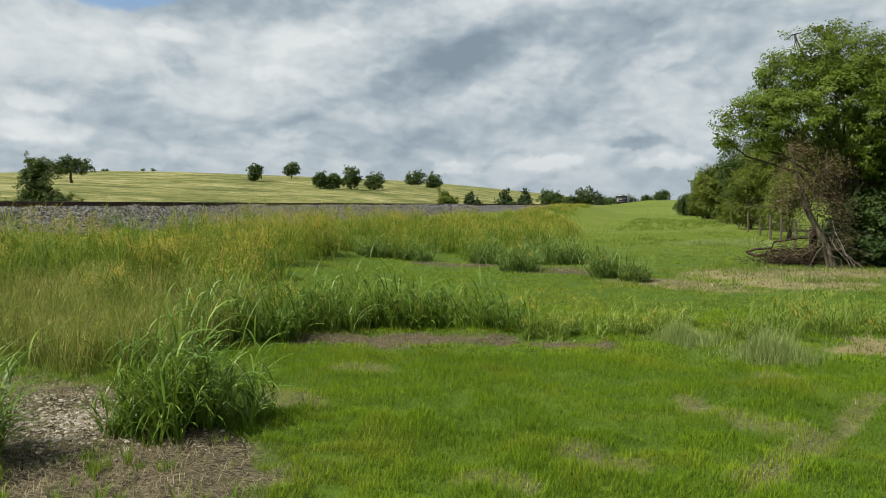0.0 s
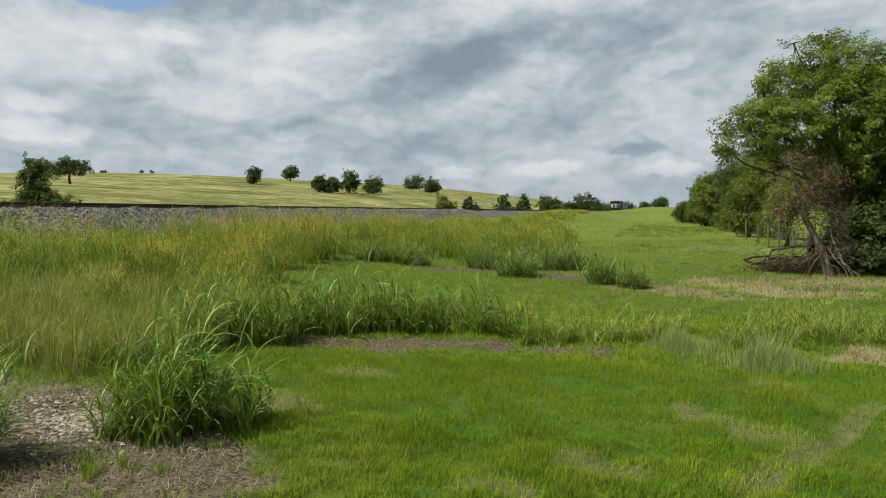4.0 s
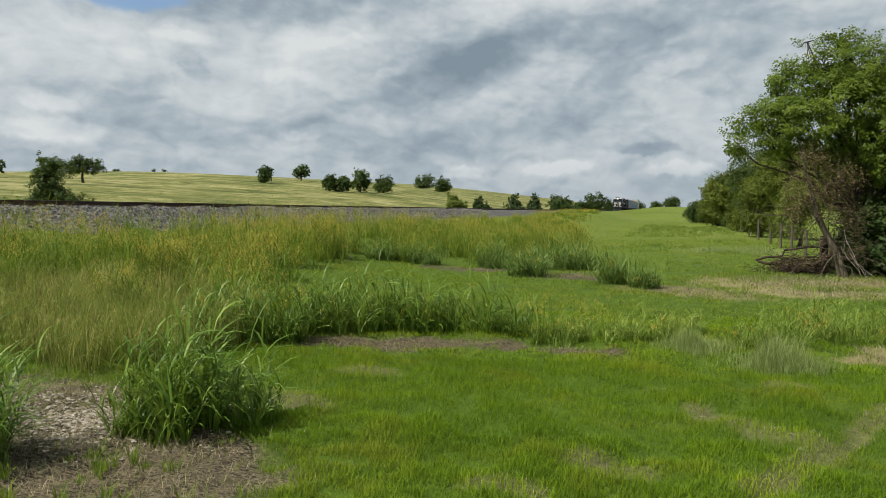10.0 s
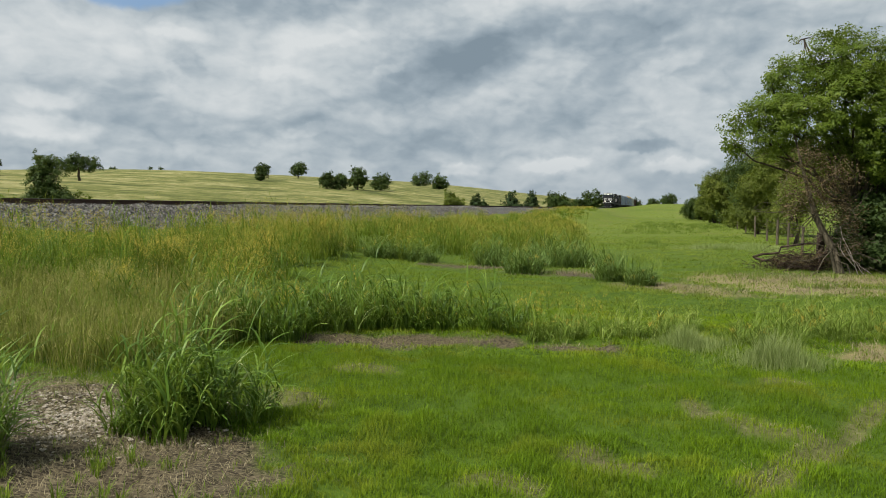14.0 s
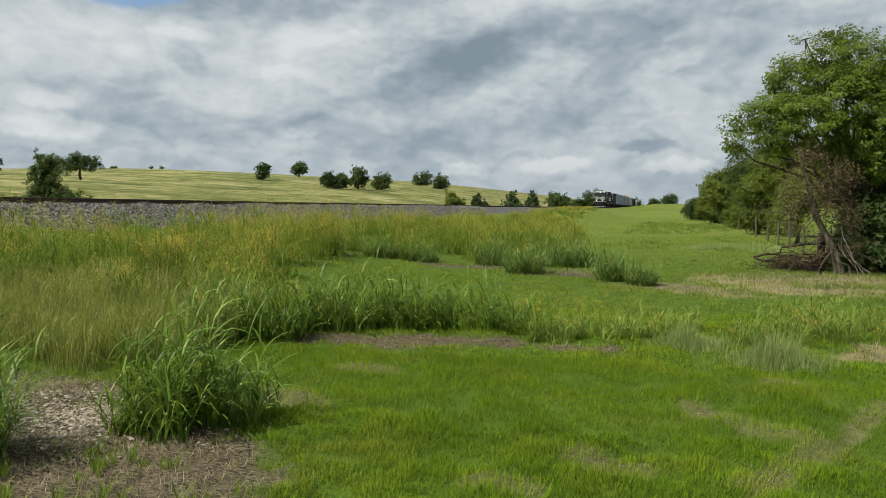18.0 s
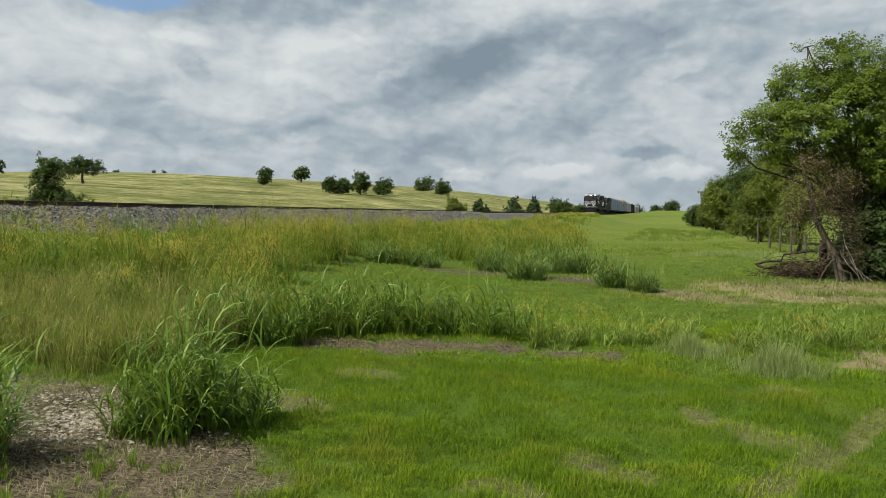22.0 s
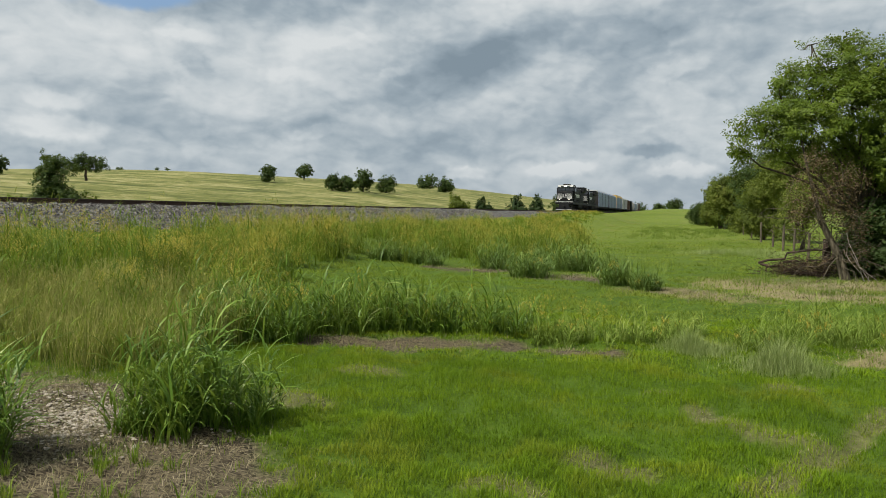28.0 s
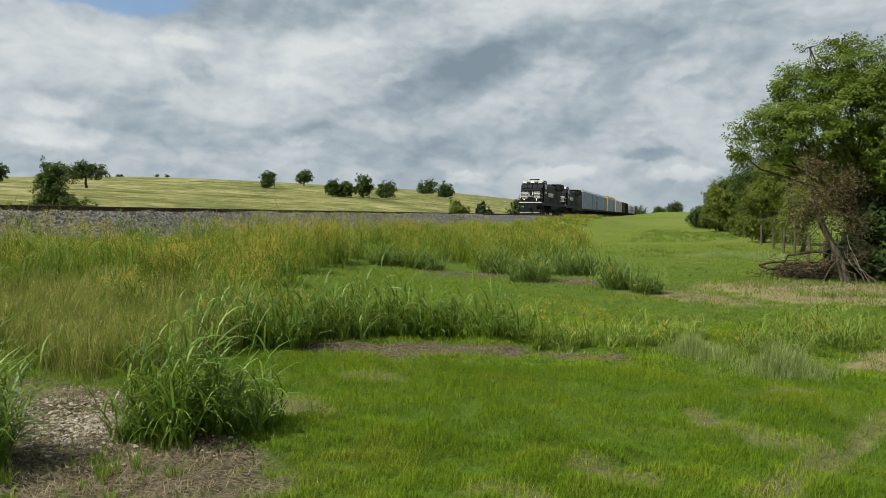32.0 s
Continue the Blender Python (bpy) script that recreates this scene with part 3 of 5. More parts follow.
def lawn_field():
    """Short mown turf: fine near, in coarser tufts farther off."""
    near, far = [], []
    for y0, y1, per, h, w, segs in ((2.6, 5.5, 6800, 0.074, 0.0040, 2), (5.5, 8.0, 5400, 0.066, 0.0052, 1), (8.0, 12.0, 2600, 0.062, 0.0085, 0),
                                    (12, 22, 620, 0.065, 0.016, 0), (22, 45, 150, 0.075, 0.034, 0), (45, 110, 26, 0.06, 0.08, 0), (110, 270, 4.0, 0.06, 0.22, 0)):
        x0, x1 = max(-1.15 * y1 - 1, -13.5), 0.30 * y1 + 1.0
        x, y = scatter(x0, x1, y0, y1, per)
        keep = seen_wedge(x, y, 3) & (x > -13.2)
        x, y = x[keep], y[keep]
        bare, worn, tan = capsules(x, y, BARE), capsules(x, y, WORN), capsules(x, y, TAN)
        tuft = vnoise(x, y, 8.0, 71) * 0.40 + vnoise(x, y, 4.0, 72) * 0.35 + vnoise(x, y, 2.6, 74) * 0.25 if y0 < 12 else vnoise(x, y, 2.0, 73)
        p = (1 - 0.985 * bare) * (1 - 0.55 * worn) * (1 - 0.62 * tan) * (0.5 + 0.5 * sstep(0.22, 0.5, tuft))
        if y0 < 130:
            p = p * np.where(inside(x, y, FIELD), 0.35, 1)
        keep = R.random(len(x)) < p
        x, y, worn, tuft = x[keep], y[keep], worn[keep], tuft[keep]
        n = len(x)
        lush = (0.55 + 0.5 * fbm(x, y, 1.3, 21)) * (0.12 + 1.75 * tuft) * (1 - 0.45 * sstep(0.9, 1.3, x - 0.35 * (y - 5.2)) * sstep(7.5, 6.0, y))
        L = h * lush * R.uniform(0.6, 1.45, n)
        # tone follows the tuft relief: shade of the hollows goes into blade colour
        tone = np.clip(0.18 * sstep(4.5, 9.0, y) + 0.34 * fbm(x, y, 0.9, 33) + (0.45 if y0 < 20 else 0.25) * tuft + 0.16 * sstep(20, 30, y) + R.normal(0, 0.13 if y0 < 22 else 0.05, n) + 0.45 * worn, 0, 1)
        root = np.stack([x, y, height(x, y) - 0.004], -1)
        (near if y0 < 12 else far).append(ribbons(root, L, w * R.uniform(0.7, 1.3, n), R.uniform(0, 6.283, n), R.uniform(0.05, 0.85, n) + (0.35 if y0 > 20 else 0.0), R.uniform(0.2, 1.3, n), tone, segs))
    for name, pieces, mat, label in (("lawn_grass", near, GREEN_LAWN, "short bright green mown lawn grass"), ("meadow_grass", far, MEADOW, "yellow-green mown grass farther along the field")):
        blades, slips = [q for q in pieces if q[1].shape[1] == 4], [q for q in pieces if q[1].shape[1] == 3]
        v, f, t = gather(blades + slips) if not blades or not slips else (None, None, None)
        if v is None:
            (v, f, t), (v3, f3, t3) = gather(blades), gather(slips)
            me = mesh_of(name, np.concatenate([v, v3]), f, f3 + len(v), [mat], {"tone": np.concatenate([t, t3])})
        else:
            me = mesh_of(name, v, f if blades else None, None if blades else f, [mat], {"tone": t})
        tagged(new(name, me), label, "grass", "", "stuff")


lawn_field()


def trodden_lawn():
    """The lawn about and behind the place where one stands."""
    x, y = scatter(-7, 5, -5, 2.6, 220)
    n = len(x)
    v, f, t = ribbons(np.stack([x, y, height(x, y) - 0.004], -1), R.uniform(0.02, 0.06, n), np.full(n, 0.008), R.uniform(0, 6.283, n), R.uniform(0, 0.6, n), R.uniform(0.2, 1.2, n), np.clip(R.normal(0.45, 0.2, n), 0, 1), 1)
    tagged(new("trodden_lawn_grass", mesh_of("trodden_lawn_grass", v, f, None, [GREEN_LAWN], {"tone": t})), "short mown green grass behind the viewer", "grass", "", "stuff")


trodden_lawn()


# ---------------------------------------------------------------- helpers for things in parts
def thing(name, m, label, category, group=""):
    ob = new(name)
    ob.empty_display_size = 0.2
    ob.matrix_world = m
    return tagged(ob, label, category, group)


def hang(name, me, parent, label=""):
    """A mesh as a part of a thing."""
    ob = new(name, me)
    ob.parent = parent
    return tagged(ob, label, kind="stuff" if name in UNCOUNTED else "")


UNCOUNTED = ("foliage", "stem_growth", "seed_growth", "twig_tangle", "withered_foliage", "dry_foliage", "crown")


def part(name, bm, mat, parent, label="", smooth=False):
    me = bpy.data.meshes.new(name)
    bm.to_mesh(me)
    bm.free()
    me.materials.append(mat)
    if smooth:
        me.polygons.foreach_set("use_smooth", np.ones(len(me.polygons), bool))
    return hang(name, me, parent, label)


def add_box(bm, x0, x1, y0, y1, z0, z1, bevel=0.0):
    r = bmesh.ops.create_cube(bm, size=1.0, matrix=Matrix.Translation(((x0 + x1) / 2, (y0 + y1) / 2, (z0 + z1) / 2)) @ Matrix.Diagonal((x1 - x0, y1 - y0, z1 - z0, 1)))
    if bevel:
        edges = list({e for v in r["verts"] for e in v.link_edges})
        bmesh.ops.bevel(bm, geom=edges, offset=bevel, segments=2, affect="EDGES")
    return bm


def box(x0, x1, y0, y1, z0, z1, bevel=0.0):
    return add_box(bmesh.new(), x0, x1, y0, y1, z0, z1, bevel)


def add_cyl(bm, a, b, r, sides=12, r2=None):
    a, b = Vector(a), Vector(b)
    m = Matrix.Translation((a + b) / 2) @ (b - a).to_track_quat("Z", "Y").to_matrix().to_4x4()
    bmesh.ops.create_cone(bm, cap_ends=True, segments=sides, radius1=r, radius2=r if r2 is None else r2, depth=(b - a).length, matrix=m)
    return bm


def cyl(a, b, r, sides=12, r2=None):
    return add_cyl(bmesh.new(), a, b, r, sides, r2)


def profile(pts, y0, y1, axis="y"):
    """A solid with the outline pts (u, z) drawn out from y0 to y1."""
    bm = bmesh.new()
    put = (lambda u, z, w: (u, w, z)) if axis == "y" else (lambda u, z, w: (w, u, z))
    a = [bm.verts.new(put(u, z, y0)) for u, z in pts]
    b = [bm.verts.new(put(u, z, y1)) for u, z in pts]
    bm.faces.new(a)
    bm.faces.new(b[::-1])
    for i in range(len(pts)):
        j = (i + 1) % len(pts)
        bm.faces.new((a[i], b[i], b[j], a[j]))
    bmesh.ops.recalc_face_normals(bm, faces=bm.faces)
    return bm


def tubes(lines, sides=6):
    """Round limbs along lines of (place, radius). Returns corners and faces."""
    vs, fs, base = [], [], 0
    ring = np.linspace(0, 2 * np.pi, sides, endpoint=False)
    for line in lines:
        p = np.array([q for q, _ in line], float)
        r = np.array([w for _, w in line], float)
        d = np.gradient(p, axis=0)
        d /= np.linalg.norm(d, axis=1, keepdims=True) + 1e-9
        ref = np.where(np.abs(d[:, 2:3]) > 0.9, [[1.0, 0, 0]], [[0, 0, 1.0]])
        u = np.cross(d, ref)
        u /= np.linalg.norm(u, axis=1, keepdims=True) + 1e-9
        w = np.cross(d, u)
        v = p[:, None] + (u[:, None] * np.cos(ring)[None, :, None] + w[:, None] * np.sin(ring)[None, :, None]) * r[:, None, None]
        vs.append(v.reshape(-1, 3))
        i = np.arange(len(p) - 1)[:, None] * sides
        j = np.arange(sides)[None]
        k = (j + 1) % sides
        fs.append(np.stack([i + j, i + k, i + sides + k, i + sides + j], -1).reshape(-1, 4) + base)
        base += len(p) * sides
    return np.concatenate(vs), np.concatenate(fs)


def limb(a, b, r0, r1, n=6, sag=0.12):
    """A crooked line from a to b, thinning from r0 to r1."""
    a, b = np.array(a, float), np.array(b, float)
    s = np.linspace(0, 1, n)
    L = np.linalg.norm(b - a)
    jit = R.normal(0, sag * L * 0.35, (n, 3)) * (np.sin(s * np.pi)[:, None])
    p = a + (b - a) * s[:, None] + jit
    return [(q, r0 + (r1 - r0) * t) for q, t in zip(p, s)]


def leaves(centres, per, spread, size, face=None, flat=0.35, small=False):
    """Small leaf blades in loose sprays round the centres, turned towards face; small ones are three-cornered."""
    c = np.repeat(np.asarray(centres), per, 0)
    n = len(c)
    d = R.normal(0, 1, (n, 3))
    d *= (R.random(n) ** 0.5 * 1.7 / (np.linalg.norm(d, axis=1) + 1e-9))[:, None]
    p = c + d * np.asarray(spread)
    nrm = R.normal(0, 1, (n, 3))
    nrm[:, 2] = np.abs(nrm[:, 2]) + flat
    if face is not None:
        nrm = 0.6 * nrm + 1.0 * np.repeat(face, per, 0)
    nrm /= np.linalg.norm(nrm, axis=1, keepdims=True)
    u = np.cross(nrm, R.normal(0, 1, (n, 3)))
    u /= np.linalg.norm(u, axis=1, keepdims=True) + 1e-9
    w = np.cross(nrm, u)
    s = (size * R.uniform(0.6, 1.4, n))[:, None]
    k = 3 if small else 4
    corners = [p - u * s * 0.5 - w * s * 0.27, p - u * s * 0.5 + w * s * 0.27, p + u * s * 0.6] if small else [p - u * s * 0.55, p - w * s * 0.27 + u * s * 0.05, p + u * s * 0.55, p + w * s * 0.27 + u * s * 0.05]
    v = np.stack(corners, 1).reshape(-1, 3)
    f = np.arange(n * k).reshape(n, k)
    tone = np.repeat(np.clip(np.repeat(R.normal(0.45, 0.16, len(centres)), per) + R.normal(0, 0.10, n), 0, 1), k)
    return v, f, tone


def in_lobes(lobes, n, shell=0.5):
    """n places inside a set of rounded masses, more of them towards the outside."""
    vol = np.array([l[3] ** 2.2 for l in lobes])
    pick = R.choice(len(lobes), n, p=vol / vol.sum())
    d = R.normal(0, 1, (n, 3))
    d /= np.linalg.norm(d, axis=1, keepdims=True)
    rad = (shell + (1.04 - shell) * R.random(n) ** 0.7) * (0.82 + 0.36 * R.random(n))
    L = np.array([(l + (1.0,))[:5] if len(l) == 4 else l for l in lobes], float)[pick]
    d[:, 2] *= L[:, 4]
    return L[:, :3] + d * (rad * L[:, 3])[:, None], d


def tree(name, x, y, lobes, label, leaf_mat, clusters, per, spread, size, trunk_r=0.12, group="", category="tree", stems=1, twigs=0, shell=0.5, limbs=False, small=True):
    """Trunk and limbs up to each mass of the crown, and a crown of separate leaves; lobes are relative to the foot."""
    z = float(height(x, y))
    ob = thing(name, pose(x, y, z), label, category, group)
    lo = min(l[2] - l[3] * 0.4 for l in lobes)
    lines = []
    for k in range(stems):
        off = np.array([R.uniform(-0.12, 0.12), R.uniform(-0.12, 0.12), -0.1]) * (1 if stems > 1 else 0.3)
        fork = np.array([R.uniform(-0.2, 0.2), R.uniform(-0.2, 0.2), max(lo, 0.35) + 0.15])
        lines.append(limb(off, fork, trunk_r * 1.25, trunk_r * 0.8, 5))
        for l in lobes:
            c = np.array(l[:3]) * [1, 1, 1]
            lines.append(limb(fork, c, trunk_r * 0.42, trunk_r * 0.12, 6))
    for q in in_lobes(lobes, twigs, 0.7)[0]:
        near = min(lobes, key=lambda l: (q[0] - l[0]) ** 2 + (q[1] - l[1]) ** 2 + (q[2] - l[2]) ** 2)
        lines.append(limb(near[:3], q, trunk_r * 0.16, trunk_r * 0.05, 4))
    if limbs:
        for line in lines[1:]:
            v, f = tubes([line])
            hang("limb", mesh_of("limb", v, f, None, [BARK], (), True), ob)
        lines = lines[:1]
    v, f = tubes(lines)
    hang("trunk", mesh_of("trunk", v, f, None, [BARK], (), True), ob)
    # boughs, each with a handful of leaf sprays
    fork = 4 if clusters > 1200 else 2
    boughs, face = in_lobes(lobes, max(clusters // fork, 12), shell)
    reach = 1.3 * np.asarray(spread) * np.ones(3)
    sprays = np.repeat(boughs, fork, 0) + R.normal(0, 1, (len(boughs) * fork, 3)) * reach * [1, 1, 0.85]
    k = 3 if small else 4
    v, f, t = leaves(sprays, per, spread, size, np.repeat(face, fork, 0), 0.35, small)
    keep = v.reshape(-1, k, 3)[:, :, 2].min(1) > 0.03
    v, t = v.reshape(-1, k, 3)[keep].reshape(-1, 3), t.reshape(-1, k)[keep].ravel()
    f = np.arange(len(v)).reshape(-1, k)
    hang("crown", mesh_of("crown", v, None if small else f, f if small else None, [leaf_mat], {"tone": t}), ob)
    return ob


# ---------------------------------------------------------------- railway line
def build_track():
    y0, y1 = -90.0, 420.0
    # ballast bed
    ys = np.concatenate([np.arange(-90, 5, 5.0), np.arange(5, 60, 0.5), np.arange(60, 425, 6.0)])
    us = np.concatenate([np.linspace(-4.2, -1.75, 6), np.linspace(-1.5, 1.5, 9), np.linspace(1.75, 4.3, 16)])
    X, Y = np.meshgrid(us, ys)
    Z = np.interp(X, [-4.2, -1.75, 1.75, 4.3], [0.55, 1.82, 1.82, 0.45])
    Z = Z + (vnoise(X, Y, 1.6, 8) - 0.5) * 0.12
    nx, ny = len(us), len(ys)
    i = (np.arange(ny - 1)[:, None] * nx + np.arange(nx - 1)[None]).ravel()
    m, t = material("ballast_bed")
    pos = nd(t, "ShaderNodeNewGeometry").outputs["Position"]
    vo = nd(t, "ShaderNodeTexVoronoi", {"Vector": pos, "Scale": 15.0})
    c = ramp(t, nd(t, "ShaderNodeSeparateColor", {0: vo.outputs["Color"]}).outputs[0], [(0.0, (0.035, 0.034, 0.032)), (0.6, (0.095, 0.091, 0.085)), (1.0, (0.24, 0.23, 0.215))])
    c = mixc(t, rng(t, noise_tex(t, pos, 0.35, 4), 0.45, 0.7, 0, 0.5, True), c, (0.10, 0.085, 0.07, 1))
    finish(t, surf(t, c, 0.92, 0.0, bump(t, vo.outputs["Distance"], 0.9, 0.04), 0.2))
    me = mesh_of("ballast_bed", np.stack([X.ravel() + TRACK_X, Y.ravel(), Z.ravel()], -1), np.stack([i, i + 1, i + nx + 1, i + nx], -1), None, [m], (), True)
    tagged(new("ballast_bed", me), "grey crushed stone railway ballast bank", "ballast", "", "structure")
    # loose stones on the slope that faces the field
    n = 20000
    y = 5 + (58 * R.random(n) ** 1.5)
    u = R.uniform(0.9, 4.2, n)
    x = TRACK_X + u
    z = np.interp(u, [1.75, 4.3], [1.82, 0.45]) + (vnoise(u, y, 1.6, 8) - 0.5) * 0.12
    r = R.uniform(0.022, 0.05, n) * (1 + np.maximum(y - 20, 0) * 0.02)
    octa = np.array([[1, 0, 0], [-1, 0, 0], [0, 1, 0], [0, -1, 0], [0, 0, 1], [0, 0, -1]], float)
    of = np.array([[0, 2, 4], [2, 1, 4], [1, 3, 4], [3, 0, 4], [2, 0, 5], [1, 2, 5], [3, 1, 5], [0, 3, 5]])
    v = octa[None] * R.uniform(0.55, 1.2, (n, 6, 1)) * r[:, None, None]
    a = R.uniform(0, 6.28, n)
    v = np.stack([v[..., 0] * np.cos(a)[:, None] - v[..., 1] * np.sin(a)[:, None], v[..., 0] * np.sin(a)[:, None] + v[..., 1] * np.cos(a)[:, None], v[..., 2] * 0.8], -1)
    v = v + np.stack([x, y, z + r * 0.3], -1)[:, None]
    f = (of[None] + (np.arange(n) * 6)[:, None, None]).reshape(-1, 3)
    tagged(new("ballast_stones", mesh_of("ballast_stones", v.reshape(-1, 3), None, f, [BALLAST])), "loose grey ballast stones on the bank", "ballast", "", "stuff")
    # rails and ties
    line = thing("railway_track", pose(TRACK_X, 0, 0), "single railway track with rusty rails on ties", "railway track")
    for s in (-1, 1):
        c = s * 0.755
        pts = [(c - 0.07, RAIL_Z - 0.17), (c + 0.07, RAIL_Z - 0.17), (c + 0.07, RAIL_Z - 0.155), (c + 0.012, RAIL_Z - 0.135), (c + 0.012, RAIL_Z - 0.05),
               (c + 0.037, RAIL_Z - 0.04), (c + 0.037, RAIL_Z - 0.004), (c - 0.037, RAIL_Z - 0.004), (c - 0.037, RAIL_Z - 0.04), (c - 0.012, RAIL_Z - 0.05), (c - 0.012, RAIL_Z - 0.135), (c - 0.07, RAIL_Z - 0.155)]
        part("rail", profile(pts, y0, y1), RAIL_STEEL, line, "rusty steel rail")
        part("rail_head", box(c - 0.03, c + 0.03, y0, y1, RAIL_Z - 0.004, RAIL_Z), RAIL_TOP, line, "polished running surface")
    me = bpy.data.meshes.new("tie")
    b = box(-1.3, 1.3, -0.115, 0.115, RAIL_Z - 0.36, RAIL_Z - 0.17, 0.012)
    b.to_mesh(me)
    b.free()
    me.materials.append(TIE)
    for k in range(300):
        ob = hang("tie", me, line)
        ob.location = (R.normal(0, 0.02), 2.0 + k * 0.52, R.normal(0, 0.008))
    bm = bmesh.new()
    for k in range(300, 720):
        add_box(bm, -1.3, 1.3, 2 + k * 0.52 - 0.11, 2 + k * 0.52 + 0.11, RAIL_Z - 0.36, RAIL_Z - 0.17)
    for k in range(1, 170):
        add_box(bm, -1.3, 1.3, 2 - k * 0.52 - 0.11, 2 - k * 0.52 + 0.11, RAIL_Z - 0.36, RAIL_Z - 0.17)
    tagged(part("far_ties", bm, TIE, line, "wooden ties farther along"), kind="stuff")


build_track()


# ---------------------------------------------------------------- tall grass
def plume(root, top, n, spread, size, tone0):
    """An open seed head: short fine bristles round the top of a stalk."""
    k = len(top)
    idx = np.repeat(np.arange(k), n)
    s = R.random(k * n)
    p = top[idx] + (root[idx] - top[idx]) * (s * 0.22)[:, None]
    m = len(p)
    p = p + R.normal(0, 1, (m, 3)) * spread * (0.25 + s)[:, None] * [1, 1, 0.6]
    return ribbons(p, size * R.uniform(0.6, 1.5, m), np.full(m, size * 0.36), R.uniform(0, 6.283, m), R.uniform(0.1, 1.2, m), R.uniform(0, 1.0, m), np.clip(tone0 + R.normal(0, 0.2, m), 0, 1), 1)


def reeds(x, y, z, h, per, leaf_w, curl=1.5, segs=5, base_r=0.05, tone0=0.45):
    """Sprays of long arching leaves, several to a plant."""
    idx = np.repeat(np.arange(len(x)), per)
    n = len(idx)
    a = R.uniform(0, 6.283, n)
    r = base_r * R.random(n) ** 0.5
    root = np.stack([x[idx] + r * np.cos(a), y[idx] + r * np.sin(a), z[idx] + 0 * a], -1)
    L = h[idx] * R.uniform(0.55, 1.2, n)
    head = a + R.normal(0, 0.5, n)
    return ribbons(root, L, leaf_w * R.uniform(0.7, 1.3, n), head, R.uniform(0.02, 0.35, n), curl * R.uniform(0.3, 1.2, n), np.clip(R.normal(tone0, 0.2, n), 0, 1), segs, 1.8, 0.5)


def stalked_leaves(x, y, z, h, nodes, leaf_l, leaf_w, away=None, segs=5):
    """Upright canes that carry arching leaves up their length, as tall sorghum-like grass does. Returns leaves, stems, tops and feet."""
    k = len(x)
    lean_a, lean = R.uniform(0, 6.283, k), np.abs(R.normal(0, 0.14, k))
    if away is not None:
        lean_a, lean = away[0] + R.normal(0, 0.5, k), np.abs(away[1] + R.normal(0, 0.12, k))
    foot = np.stack([x, y, z], -1)
    d = np.stack([np.sin(lean) * np.cos(lean_a), np.sin(lean) * np.sin(lean_a), np.cos(lean)], -1)
    top = foot + d * h[:, None]
    stems = ribbons(foot, h, np.full(k, 0.006 + leaf_w * 0.1), lean_a, lean, np.zeros(k), np.clip(R.normal(0.5, 0.2, k), 0, 1), 2, 4.0)
    idx = np.repeat(np.arange(k), nodes)
    n = len(idx)
    s = np.tile(np.linspace(0.12, 0.95, nodes), k) + R.normal(0, 0.05, n)
    root = foot[idx] + d[idx] * (h[idx] * s)[:, None]
    # wide tone spread: shaded and highlighted leaves are set by colour here
    lv = ribbons(root, leaf_l * R.uniform(0.6, 1.3, n), leaf_w * R.uniform(0.7, 1.3, n), R.uniform(0, 6.283, n), R.uniform(0.15, 0.7, n), R.uniform(0.7, 2.2, n), np.clip(R.normal(0.40, 0.27, n), 0, 1), segs, 1.8, 0.6)
    return lv, stems, top, foot


def grass_clump(x, y, r, h, canes, mat, label, group="", nodes=6, leaf_l=0.42, leaf_w=0.022, heads=0.0, basal=6):
    """One clump of tall grass: leaves, stems, and seed heads where it has them."""
    a, q = R.uniform(0, 6.283, canes), r * R.random(canes) ** 0.6
    px, py = q * np.cos(a), q * np.sin(a)
    hh = h * R.uniform(0.55, 1.1, canes) * (1 - 0.35 * (q / r) ** 2)
    z = height(x + px, y + py) - float(height(x, y))
    ob = thing("grass_clump", pose(x, y, float(height(x, y))), label, "grass", group)
    lv, st, top, foot = stalked_leaves(px, py, z, hh, nodes, leaf_l, leaf_w, (a, 0.52 * (q / r) ** 1.3))
    bl = reeds(px, py, z, hh * 0.95, basal, leaf_w, 2.1)
    v, f, t = gather([lv, bl])
    hang("foliage", mesh_of("foliage", v, f, None, [mat], {"tone": t}, True), ob)
    v, f, t = st
    hang("stem_growth", mesh_of("stem_growth", v, f, None, [mat], {"tone": t}), ob)
    if heads:
        m = R.random(canes) < heads
        if m.any():
            v, f, t = plume(foot[m], top[m], 26, 0.035, 0.035, 0.5)
            hang("seed_growth", mesh_of("seed_growth", v, f, None, [SEED], {"tone": t}), ob, "yellowish open seed heads")
    return ob


def along(caps, per_m):
    pts = []
    for x0, y0, x1, y1, w in caps:
        n = max(1, int(math.hypot(x1 - x0, y1 - y0) * per_m))
        for k in range(n):
            s = (k + R.uniform(0.2, 0.8)) / n
            pts.append((x0 + (x1 - x0) * s + R.uniform(-w, w) * 0.7, y0 + (y1 - y0) * s + R.uniform(-w, w) * 0.7))
    return pts


grass_clump(-3.50, 4.66, 0.33, 0.76, 66, REED_GREEN, "big lush clump of narrow arching green grass beside bare soil", nodes=7, leaf_l=0.42, leaf_w=0.0145, basal=6)
grass_clump(-3.80, 4.60, 0.22, 0.42, 20, REED_GREEN, "low spreading tuft of arching green grass beside bare soil", nodes=5, leaf_l=0.34, leaf_w=0.012, basal=8)
grass_clump(-3.10, 5.00, 0.22, 0.56, 16, REED_GREEN, "small tuft of arching green grass at the lawn edge", nodes=5, leaf_l=0.42, leaf_w=0.014, basal=5)
